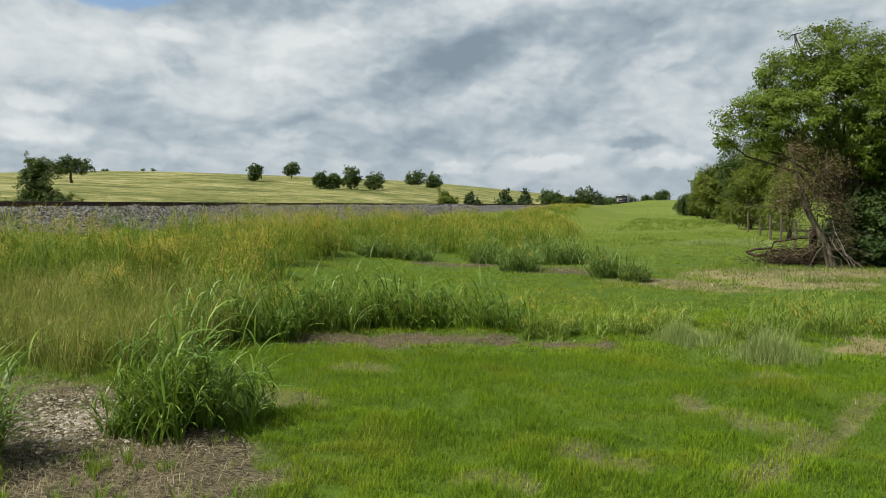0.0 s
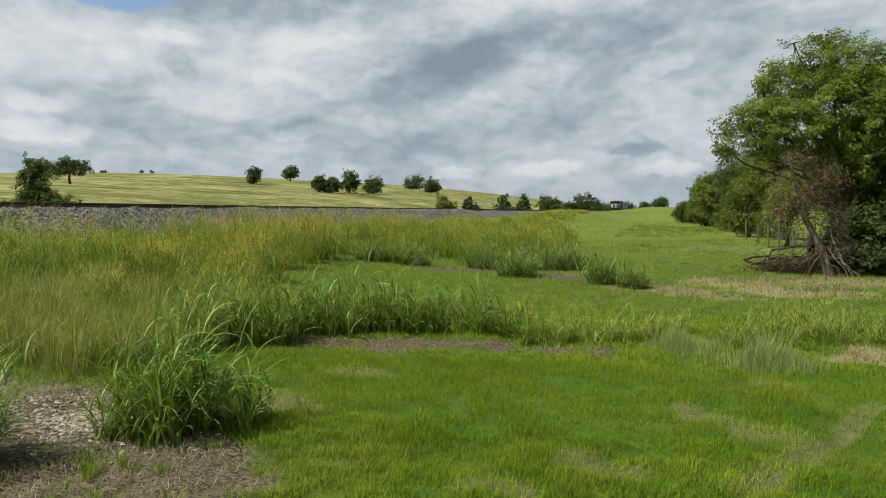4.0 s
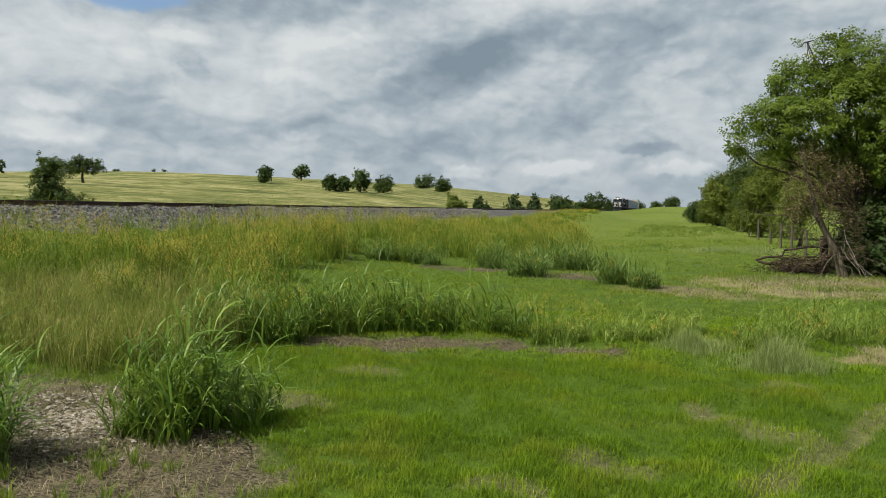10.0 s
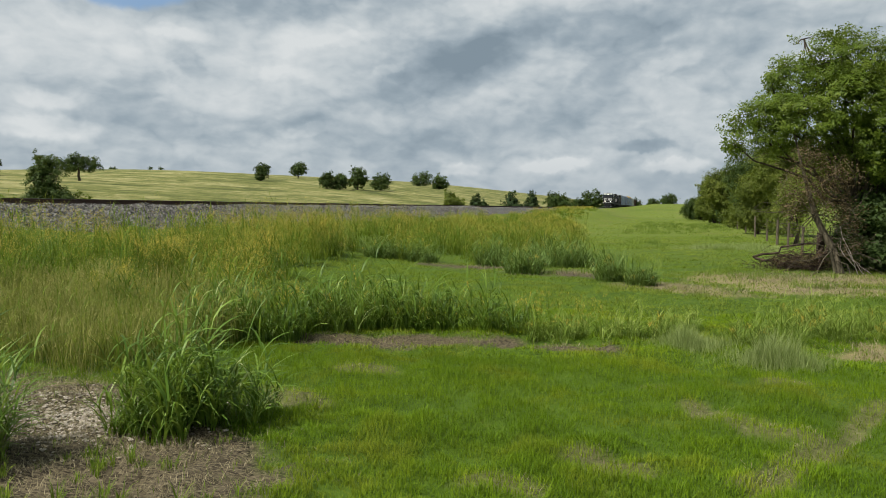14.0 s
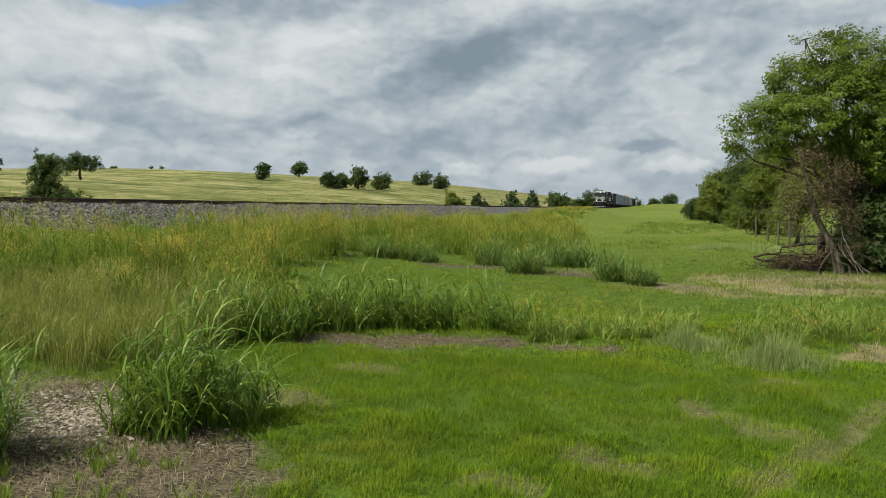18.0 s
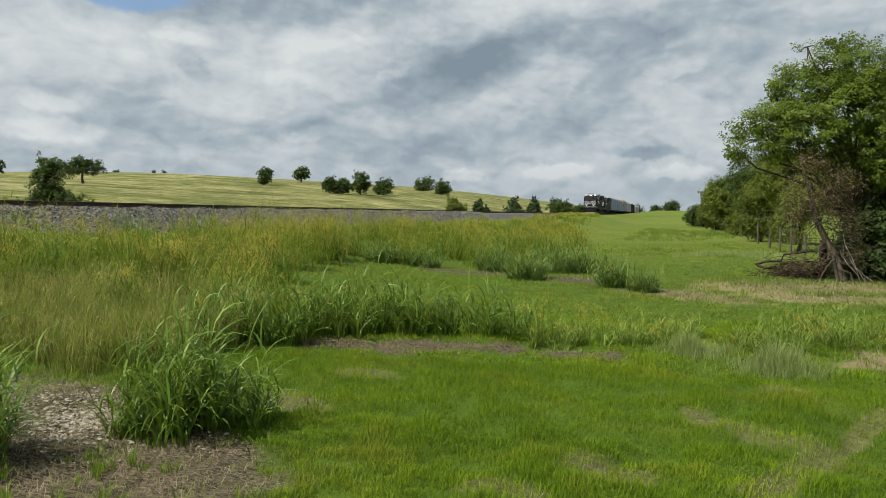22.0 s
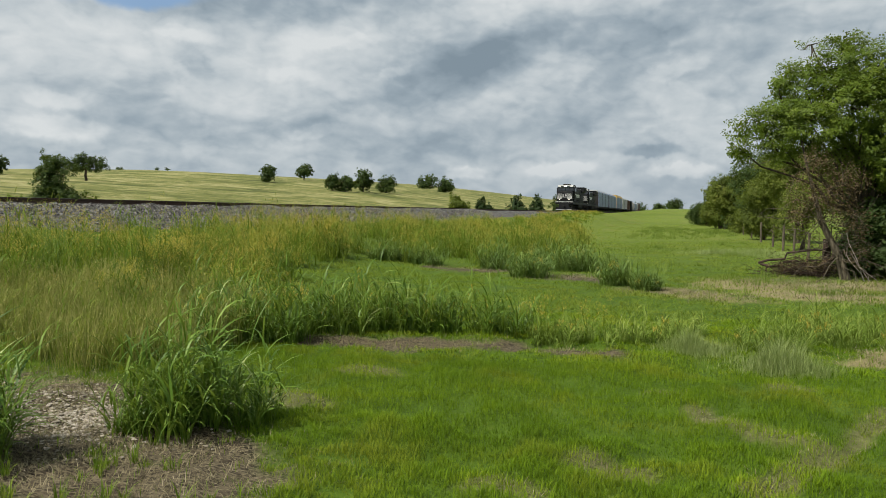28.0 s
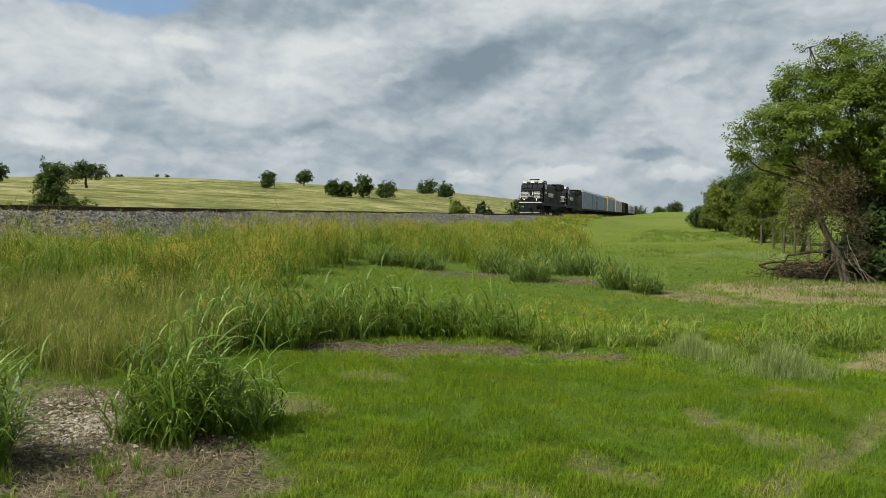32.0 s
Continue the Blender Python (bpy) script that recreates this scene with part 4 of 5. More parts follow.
grass_clump(-4.50, 3.62, 0.30, 0.84, 74, REED_GREEN, "drooping green grass clump in the near corner", leaf_l=0.44, leaf_w=0.014, basal=8)
for x, y in along(ROW_REED, 4.2):
    tall = 0.62 + 0.26 * float(sstep(-2.2, -4.2, x))
    grass_clump(x, y, R.uniform(0.20, 0.36), tall * R.uniform(0.7, 1.15), 22, REED_GREEN, "tall green grass clump along a bare strip", "row of tall grass", leaf_l=0.38, leaf_w=0.017, heads=0.08, basal=4)
for x, y in along(ROW_WEED, 4.0):
    grass_clump(x, y, R.uniform(0.22, 0.45), R.uniform(0.20, 0.55), 20, WEED_PALE, "mid-height light green grass tuft", "light grass tufts", leaf_l=0.24, leaf_w=0.0095, heads=0.08)
for x, y, r, h in ((-7.2, 21.3, 0.55, 0.65), (-4.9, 21.2, 0.6, 0.9), (-3.5, 18.7, 0.5, 0.65), (-2.9, 21.4, 0.7, 1.0), (-2.3, 21.2, 0.5, 0.7), (-3.6, 21.8, 0.6, 0.85), (-1.2, 17.3, 0.35, 0.65), (-0.55, 16.6, 0.35, 0.4), (-8.4, 21.0, 0.5, 0.6)):
    grass_clump(x, y, r, h * R.uniform(0.85, 1.15), 64, REED_BLUE, "blue-green tall grass clump beside bare earth", "blue-green clumps", leaf_l=0.36, leaf_w=0.016, heads=0.1)


def tall_field():
    """The rank grass between the lawn and the line, growing in clumps."""
    green, blue, seeds, dry = [], [], [], []
    for y0, y1, clumps, canes, w, nodes in ((5.5, 9, 1.3, 20, 0.017, 5), (9, 14, 1.2, 26, 0.015, 5), (14, 22, 0.95, 34, 0.016, 5), (22, 40, 0.62, 46, 0.018, 5), (40, 70, 0.36, 44, 0.028, 3), (70, 136, 0.2, 34, 0.05, 2)):
        cx, cy = scatter(-13.8, -2.4, y0, y1, clumps)
        keep = inside(cx, cy, FIELD) & seen_wedge(cx, cy, 5)
        cx, cy = cx[keep], cy[keep]
        reedy = (cx < -5.0) & (cy < 9.2) & (cx > -8.6)
        keep = ~reedy | (R.random(len(cx)) < 0.15)
        cx, cy, reedy = cx[keep], cy[keep], reedy[keep]
        ch = (0.45 + 0.75 * fbm(cx, cy, 0.5, 31)) * R.uniform(0.75, 1.2, len(cx)) * np.where(reedy, 0.75, 1) * np.interp(cy, [26, 45, 80, 130], [1.0, 0.75, 0.5, 0.35])
        gold = R.random(len(cx)) < np.where(np.degrees(np.arctan2(cx, cy)) > -33, 0.72, 0.10) + 0.40 * sstep(0.42, 0.56, fbm(cx, cy, 0.3, 44))
        i = np.repeat(np.arange(len(cx)), canes)
        sp = 0.27 + 0.006 * y0
        a, q = R.uniform(0, 6.283, len(i)), np.abs(R.normal(0, sp, len(i)))
        x, y = cx[i] + q * np.cos(a), cy[i] + q * np.sin(a)
        h = ch[i] * R.uniform(0.62, 1.1, len(i)) * np.clip(1.12 - 0.22 * (q / sp) ** 2, 0.35, 1.2)
        z = height(x, y)
        bends = 5 if y0 < 9 else 3 if y0 < 20 else 2
        lv, st, top, foot = stalked_leaves(x, y, z, h, nodes, 0.33 if y0 < 20 else 0.26, w, (a, 0.5 * np.minimum(q / sp, 1.6) * 0.5), bends)
        tint = np.repeat(R.normal(0, 0.16, len(cx)) - np.where(np.degrees(np.arctan2(cx, cy)) < -33, 0.20, 0), canes)
        lv = (lv[0], lv[1], np.clip(lv[2] + np.repeat(tint, nodes * (2 * bends + 2)) - 0.06, 0, 1))
        green += [lv, st, reeds(x, y, z, h * 0.8, 2, w, 1.8, 3, 0.10)]
        m = gold[i] & (R.random(len(i)) < 0.8)
        if m.any():
            seeds.append(plume(foot[m], top[m] + [0, 0, 0.20], 46 if y1 < 40 else 14, 0.06 + w, 0.016 + 0.6 * w, 0.5))
    # thin seeding stems that stand over the lawn behind the bare strip
    x, y = scatter(-6.0, -0.8, 9.4, 11.2, 26)
    keep = ~inside(x, y, FIELD) & (fbm(x, y, 0.7, 51) > 0.45)
    x, y = x[keep], y[keep]
    lv, st, top, foot = stalked_leaves(x, y, height(x, y), R.uniform(0.2, 0.55, len(x)), 3, 0.16, 0.010)
    green += [lv, st]
    seeds.append(plume(foot, top, 14, 0.04, 0.028, 0.5))
    # taller plumes on the foot of the bank
    x, y = scatter(-13.6, -9.0, 7.0, 34.0, 9.0)
    keep = fbm(x, y, 0.4, 57) > 0.45
    x, y = x[keep], y[keep]
    lv, st, top, foot = stalked_leaves(x, y, height(x, y), R.uniform(0.75, 1.45, len(x)), 4, 0.25, 0.010)
    green += [lv, st]
    seeds.append(plume(foot, top, 42, 0.10, 0.022, 0.45))
    # fine dry grass along the front of the field, in leaning tussocks with light feathery tips
    cx, cy = scatter(-9.6, -4.8, 5.7, 9.8, 26)
    keep = inside(cx, cy, FIELD)
    cx, cy = cx[keep], cy[keep]
    i = np.repeat(np.arange(len(cx)), 26)
    n = len(i)
    a, q = R.uniform(0, 6.283, n), np.abs(R.normal(0, 0.13, n))
    x, y = cx[i] + q * np.cos(a), cy[i] + q * np.sin(a)
    sway = R.uniform(0, 6.283, len(cx))[i]
    hh = (0.30 + 0.75 * fbm(cx, cy, 0.8, 61))[i] * R.uniform(0.55, 1.15, n)
    root = np.stack([x, y, height(x, y)], -1)
    head, lean, curl = np.where(R.random(n) < 0.5, a, sway), R.uniform(0, 0.30, n), R.uniform(0.0, 0.95, n)
    tint = np.clip(R.normal(0.40, 0.18, len(cx))[i] + R.normal(0, 0.14, n), 0, 1)
    dry.append(ribbons(root, hh, np.full(n, 0.0048), head, lean, curl, tint, 4, 3.0))
    m = R.random(n) < 0.22 + 0.3 * sstep(-7.0, -8.6, x)
    phi = (lean + curl * 0.45)[m]
    tip = root[m] + np.stack([np.sin(phi) * np.cos(head[m]), np.sin(phi) * np.sin(head[m]), np.cos(phi)], -1) * (hh[m] * 0.93)[:, None]
    dry.append(plume(root[m], tip, 8, 0.022, 0.026, 0.75))
    lv, st, top, foot = stalked_leaves(x[::9], y[::9], root[::9, 2], hh[::9] * 0.8, 4, 0.22, 0.008)
    green += [lv, st]
    for name, pieces, mat, label in (("tall_grass", green, REED_LIGHT, "rank waist-high green grass beside the railway"), ("grass_seed_heads", seeds, SEED, "golden open seed heads over the tall grass"), ("dry_stalks", dry, DRY, "thin dry beige grass stalks")):
        v, f, t = gather(pieces)
        tagged(new(name, mesh_of(name, v, f, None, [mat], {"tone": t})), label, "grass", "", "stuff")


tall_field()


def pale_tufts():
    pieces = []
    for x0, y0, x1, y1, w in ROW_PALE:
        far = y0 > 20
        n = 1400 if far else 3200
        s = R.random(n)
        x, y = x0 + (x1 - x0) * s + R.normal(0, w * 0.5, n), y0 + (y1 - y0) * s + R.normal(0, w * 0.5, n)
        q = np.clip(1.2 - np.hypot((x - (x0 + x1) / 2) / (abs(x1 - x0) / 2 + w), (y - (y0 + y1) / 2) / (abs(y1 - y0) / 2 + w)), 0.15, 1)
        h = (0.30 if far else 0.30) * R.uniform(0.4, 1.1, n) * q * (0.35 + 1.1 * vnoise(x, y, 1.3 if far else 3.5, 88))
        pieces.append(ribbons(np.stack([x, y, height(x, y)], -1), h, np.full(n, 0.018 if far else 0.005), R.uniform(0, 6.283, n), R.uniform(0, 0.5, n), R.uniform(0.1, 0.9, n), np.clip(R.normal(0.7, 0.2, n), 0, 1), 2))
    v, f, t = gather(pieces)
    tagged(new("fine_grass", mesh_of("fine_grass", v, f, None, [FINE], {"tone": t})), "soft mounds of fine pale green grass", "grass", "", "stuff")


pale_tufts()


def lawn_tufts():
    """Rough tufts left standing by the mower along the farther lawn."""
    cx, cy = scatter(-3.0, 5.0, 14.0, 95.0, 0.8)
    keep = ~inside(cx, cy, FIELD) & (cx < 0.02 * cy + 3.4) & (fbm(cx, cy, 0.12, 95) > 0.44)
    cx, cy = cx[keep], cy[keep]
    i = np.repeat(np.arange(len(cx)), 46)
    n = len(i)
    big = R.uniform(0.4, 1.3, len(cx))[i]
    x, y = cx[i] + R.normal(0, 0.16, n) * big, cy[i] + R.normal(0, 0.16, n) * big
    L = R.uniform(0.07, 0.26, n) * big
    tint = np.clip(R.normal(0.4, 0.2, len(cx))[i] + R.normal(0, 0.12, n), 0, 1)
    v, f, t = ribbons(np.stack([x, y, height(x, y)], -1), L, 0.006 + 0.0005 * y, R.uniform(0, 6.283, n), R.uniform(0, 0.6, n), R.uniform(0.2, 1.2, n), tint, 1)
    tagged(new("lawn_tufts", mesh_of("lawn_tufts", v, f, None, [WEED_PALE], {"tone": t})), "rough grass tufts standing in the mown field", "grass", "", "stuff")


lawn_tufts()


def litter():
    pieces = []
    for caps, per, h, w in ((BARE, 1100, 0.062, 0.0035), (WORN, 420, 0.05, 0.003), (TAN, 1000, 0.09, 0.0045)):
        for x0, y0, x1, y1, hw in caps:
            n = int((math.hypot(x1 - x0, y1 - y0) + 1.5 * hw) * 2 * hw * per * (0.4 if y0 > 12 else 1))
            s = R.random(n)
            x, y = x0 + (x1 - x0) * s + R.normal(0, 0.72, n) * hw, y0 + (y1 - y0) * s + R.normal(0, 0.72, n) * hw
            lean = R.uniform(0.6, 1.5, n) if caps is not TAN else R.uniform(0.7, 1.5, n)
            pieces.append(ribbons(np.stack([x, y, height(x, y) + 0.012], -1), h * R.uniform(0.4, 1.4, n), np.full(n, w * (2 if y0 > 12 else 1)), R.uniform(0, 6.283, n), lean, R.uniform(-0.3, 0.4, n), np.clip(R.normal(0.46 if caps is BARE else 0.56 if caps is TAN else 0.60, 0.24, n), 0, 1), 2))
    v, f, t = gather(pieces)
    tagged(new("straw_litter", mesh_of("straw_litter", v, f, None, [STRAW], {"tone": t})), "dead straw and dry grass litter on bare soil", "straw", "", "stuff")
    x, y = scatter(-6.5, -2.3, 3.0, 6.0, 26)
    keep = (capsules(x, y, BARE) > 0.5) & (fbm(x, y, 1.5, 81) > 0.45)
    x, y = x[keep], y[keep]
    v, f, t = reeds(x, y, height(x, y), R.uniform(0.05, 0.16, len(x)), 14, 0.006, 1.2, 3, 0.03)
    tagged(new("soil_weeds", mesh_of("soil_weeds", v, f, None, [REED_LIGHT], {"tone": t})), "small green weeds scattered on bare soil", "weeds", "", "stuff")
    n = 2400
    x, y = R.normal(-4.6, 0.60, n), R.normal(4.72, 0.36, n)
    r = R.uniform(0.008, 0.030, n) * R.uniform(0.6, 1.0, n)
    octa = np.array([[1, 0, 0], [-1, 0, 0], [0, 1, 0], [0, -1, 0], [0, 0, 1], [0, 0, -1]], float)
    of = np.array([[0, 2, 4], [2, 1, 4], [1, 3, 4], [3, 0, 4], [2, 0, 5], [1, 2, 5], [3, 1, 5], [0, 3, 5]])
    v = octa[None] * R.uniform(0.5, 1.3, (n, 6, 1)) * r[:, None, None] * [1, 1, 0.5] + np.stack([x, y, height(x, y) + r * 0.25], -1)[:, None]
    tagged(new("pebbles", mesh_of("pebbles", v.reshape(-1, 3), None, (of[None] + (np.arange(n) * 6)[:, None, None]).reshape(-1, 3), [PEBBLE])), "pale flat pebbles strewn on bare soil", "stones", "", "stuff")


litter()


# ---------------------------------------------------------------- trees
def round_lobes(w, h, n, seed, low=0.3):
    q = np.random.default_rng(seed)
    out = []
    for k in range(n):
        a, z = k * 2.4 + q.uniform(-0.4, 0.4), q.uniform(low, 0.78)
        rr = w * 0.27 * math.sin(math.pi * min(0.9, max(0.2, z))) * q.uniform(0.6, 1.1)
        out.append((rr * math.cos(a), rr * math.sin(a), h * z, w * q.uniform(0.21, 0.30)))
    return out


def hill_tree(x, y, w, h, seed, low=0.3, n=9, label="dark green rounded tree on the open hill", stems=2, mat=HILL_LEAF):
    k = max(1.0, w / 4)
    return tree("tree", x, y, round_lobes(w, h, n, seed, low), label, mat, 420, 13, 0.15 * k, 0.30 * k ** 0.5, 0.13, "hill trees", stems=stems, twigs=10)


hill_tree(-103.7, 174.9, 4.7, 4.6, 1, 0.2)
hill_tree(-115.5, 217.8, 6.0, 4.9, 2, 0.38)
hill_tree(-77.6, 160.4, 4.4, 3.6, 3, 0.15)
hill_tree(-75.0, 162.2, 4.4, 3.4, 13, 0.15)
hill_tree(-73.4, 169.2, 5.4, 6.0, 4, 0.14, 12)
hill_tree(-71.9, 180.4, 5.7, 4.0, 5, 0.16)
hill_tree(-93.0, 277.0, 8.2, 5.4, 6, 0.2)
hill_tree(-77.7, 252.0, 7.2, 5.0, 7, 0.15, 10)
tree("tree", -103.5, 110.9, [(0, 0, 2.9, 1.3), (-1.2, -1.0, 2.4, 0.9), (1.3, 1.2, 2.6, 0.9), (0, 0, 3.9, 1.0), (-1.7, -1.5, 3.3, 0.9), (1.7, 1.6, 3.4, 1.0), (-0.9, -0.6, 4.1, 0.8), (0.9, 0.9, 4.1, 0.8), (2.3, 2.2, 2.6, 0.6), (-2.4, -2.1, 2.8, 0.6), (1.2, 1.1, 2.1, 0.5), (-0.8, -0.7, 2.2, 0.45)],
     "spreading open-crowned tree on the hill", HILL_LEAF, 420, 12, 0.2, 0.30, 0.22, "hill trees", twigs=40)
tree("tree", -40.0, 39.6, [(0, 0, 1.0, 1.0), (-0.8, 0.5, 0.7, 0.65), (-1.3, 0.8, 0.4, 0.45), (0.9, 0.4, 0.8, 0.8), (0.0, 0, 2.0, 0.9), (-0.1, 0.1, 2.9, 0.65), (-0.35, 0.1, 3.6, 0.35), (0.9, 0.6, 2.8, 0.38), (0.45, 0.3, 3.4, 0.3), (1.5, 0.3, 0.6, 0.6), (-1.6, 0.3, 0.4, 0.5)],
     "bushy dark green tree beyond the railway", HILL_LEAF, 1000, 14, 0.13, 0.16, 0.12, stems=3, twigs=30)
hill_tree(-127.0, 112.6, 4.4, 3.4, 9, 0.3)
for k, (px, py, w, h) in enumerate(((-41.6, 38.0, 1.7, 1.1), (-38.4, 41.0, 1.8, 1.3), (-42.6, 36.8, 1.4, 0.8))):
    tree("shrub", px, py, round_lobes(w, h, 6, 90 + k, 0.25), "yellowish scrub at the foot of the tree", REED_LIGHT, 150, 12, 0.11, 0.13, 0.04, "scrub beyond the line", "shrub", stems=3, twigs=12)
# bushes and cedars along the far side of the line
for x, y, w, h, s in ((-27.0, 92.3, 3.6, 3.8, 21), (-28.0, 97.0, 2.8, 3.2, 22), (-27.0, 191.0, 6.4, 5.6, 23), (-27.5, 205.0, 4.0, 5.0, 24), (-27.0, 230.0, 5.0, 5.0, 25), (-22.5, 238.0, 7.6, 5.3, 26), (-24.5, 232.0, 4.5, 4.4, 27)):
    hill_tree(x, y, w, h, s, 0.12, 10, "grey-green bush beside the railway", 3, HEDGE_LEAF if s < 23 else HILL_LEAF)


def cedar(x, y, w, h):
    lobes = []
    for k in range(9):
        z = 0.06 + 0.88 * k / 8
        lobes.append((R.uniform(-0.1, 0.1) * w, R.uniform(-0.1, 0.1) * w, h * z, w * 0.5 * (1.02 - z) * R.uniform(0.85, 1.15) + 0.10, 0.8))
    tree("cedar", x, y, lobes, "dark pointed cedar beside the railway", CEDAR_LEAF, 700, 13, 0.14, 0.26, 0.1, "cedars", twigs=8)


for x, y, w, h in ((-27.0, 105.7, 2.2, 3.6), (-26.6, 109.0, 1.6, 2.6), (-27.0, 131.3, 4.8, 5.3), (-27.0, 152.2, 3.8, 5.9), (-27.8, 156.0, 2.2, 3.6), (-22.0, 284.0, 4.0, 5.2)):
    cedar(x, y, w, h)
# far end of the lawn
for k, (px, py) in enumerate(((-186.0, 214.0), (-188.5, 218.5), (-167.0, 210.5), (-169.0, 218.5))):
    tree("shrub", px, py, round_lobes(1.5, 0.8, 5, 80 + k, 0.3), "small scrub bush on the hilltop", HILL_LEAF, 60, 9, 0.15, 0.22, 0.05, "hilltop scrub", "shrub", stems=3, twigs=4)
hill_tree(0.6, 300.0, 7.4, 3.0, 41, 0.2, 10, "distant rounded green bush on the rise", 3)
for x, y, w, h, s in ((-5.5, 330, 6, 2.0, 42), (-18, 420, 12, 3.8, 43), (-26, 440, 14, 4.2, 44), (-32, 450, 10, 4.2, 45)):
    hill_tree(x, y, w, h, s, 0.2, 8, "distant green bush at the end of the lawn", 3)

# the large tree by the fence, and the thicket behind it
tree("tree", 4.9, 21.6, [(-2.9, -0.2, 3.95, 0.42), (-2.2, -0.2, 4.25, 0.65), (-1.65, 0, 5.0, 0.72), (-0.9, 0, 5.45, 0.75), (-0.1, 0, 5.35, 0.85), (-1.5, 0, 6.1, 0.30), (-0.65, 0, 6.1, 0.30), (-2.3, 0, 5.15, 0.28), (-3.2, -0.2, 3.4, 0.28),
                         (-2.2, -0.2, 3.5, 0.5), (-1.5, -0.6, 3.9, 0.85), (-0.5, -0.6, 4.3, 0.9), (0.5, -0.5, 4.1, 0.9), (0.9, 0, 5.1, 0.95), (1.9, 0.3, 4.9, 1.1), (1.3, -0.7, 3.5, 0.9), (2.4, -0.4, 3.4, 1.0), (0.3, -0.3, 3.2, 0.8),
                         (0.9, 0.6, 2.2, 0.9), (2.2, 0.5, 1.9, 1.0), (3.2, 0.4, 4.2, 1.2), (3.3, 0.2, 2.6, 1.1), (-0.9, -0.3, 3.2, 0.6)],
     "large leafy green tree at the fence line", TREE_LEAF, 6000, 30, (0.11, 0.11, 0.075), 0.066, 0.13, twigs=60, shell=0.55, limbs=True, small=False)
# understorey: a darker leaf colour stands in for the crown's shade
tree("tree", 6.1, 21.6, [(0, 0, 0.9, 1.0), (-0.9, -0.2, 0.8, 0.8), (1.1, 0, 1.3, 1.2), (0.2, 0.3, 2.0, 1.1), (-0.7, 0.3, 1.7, 0.8)],
     "dense understorey shrub with leaves darkened for the shade under the big tree", HILL_LEAF, 2400, 18, 0.14, 0.11, 0.08, category="shrub", stems=4, twigs=40, shell=0.3)
tree("shrub", 5.15, 22.6, [(-0.3, 0, 0.5, 0.5), (0.3, 0, 0.7, 0.65), (0.0, 0.1, 1.4, 0.6), (0.5, 0, 1.9, 0.7), (-0.1, 0.2, 2.2, 0.5), (0.9, 0.2, 1.2, 0.8)],
     "tangled dark shrub between the tree trunks", HILL_LEAF, 1500, 16, 0.12, 0.10, 0.05, category="shrub", stems=5, twigs=60, shell=0.3)
for x, y, w, h, s, low in ((4.4, 104, 4.6, 4.3, 51, 0.1), (5.2, 89, 5.0, 5.6, 52, 0.12), (5.6, 73, 5.2, 6.2, 53, 0.12), (6.2, 58, 5.2, 6.3, 54, 0.42), (6.8, 46, 4.6, 5.8, 55, 0.46), (8.0, 39, 4.4, 5.6, 56, 0.45), (7.0, 81, 5.0, 6.2, 57, 0.1), (6.6, 65, 4.6, 5.2, 58, 0.12), (5.6, 51, 3.2, 3.9, 59, 0.25)):
    tree("tree", x, y, round_lobes(w, h, 11, s, low), "leafy olive-green hedgerow tree along the fence", HEDGE_LEAF if s % 3 else HILL_LEAF, 2200, 16, 0.16, 0.17 if y > 60 else 0.13, 0.12, "hedgerow trees", stems=3 if y > 60 else 1, twigs=30, shell=0.35)
for x, y, w, h, s in ((5.7, 37.0, 2.4, 3.0, 61),):
    tree("shrub", x, y, round_lobes(w, h, 8, s, 0.35), "light green shrub behind the fence", HEDGE_LEAF, 420, 16, 0.13, 0.11, 0.06, "", "shrub", stems=2, twigs=40)


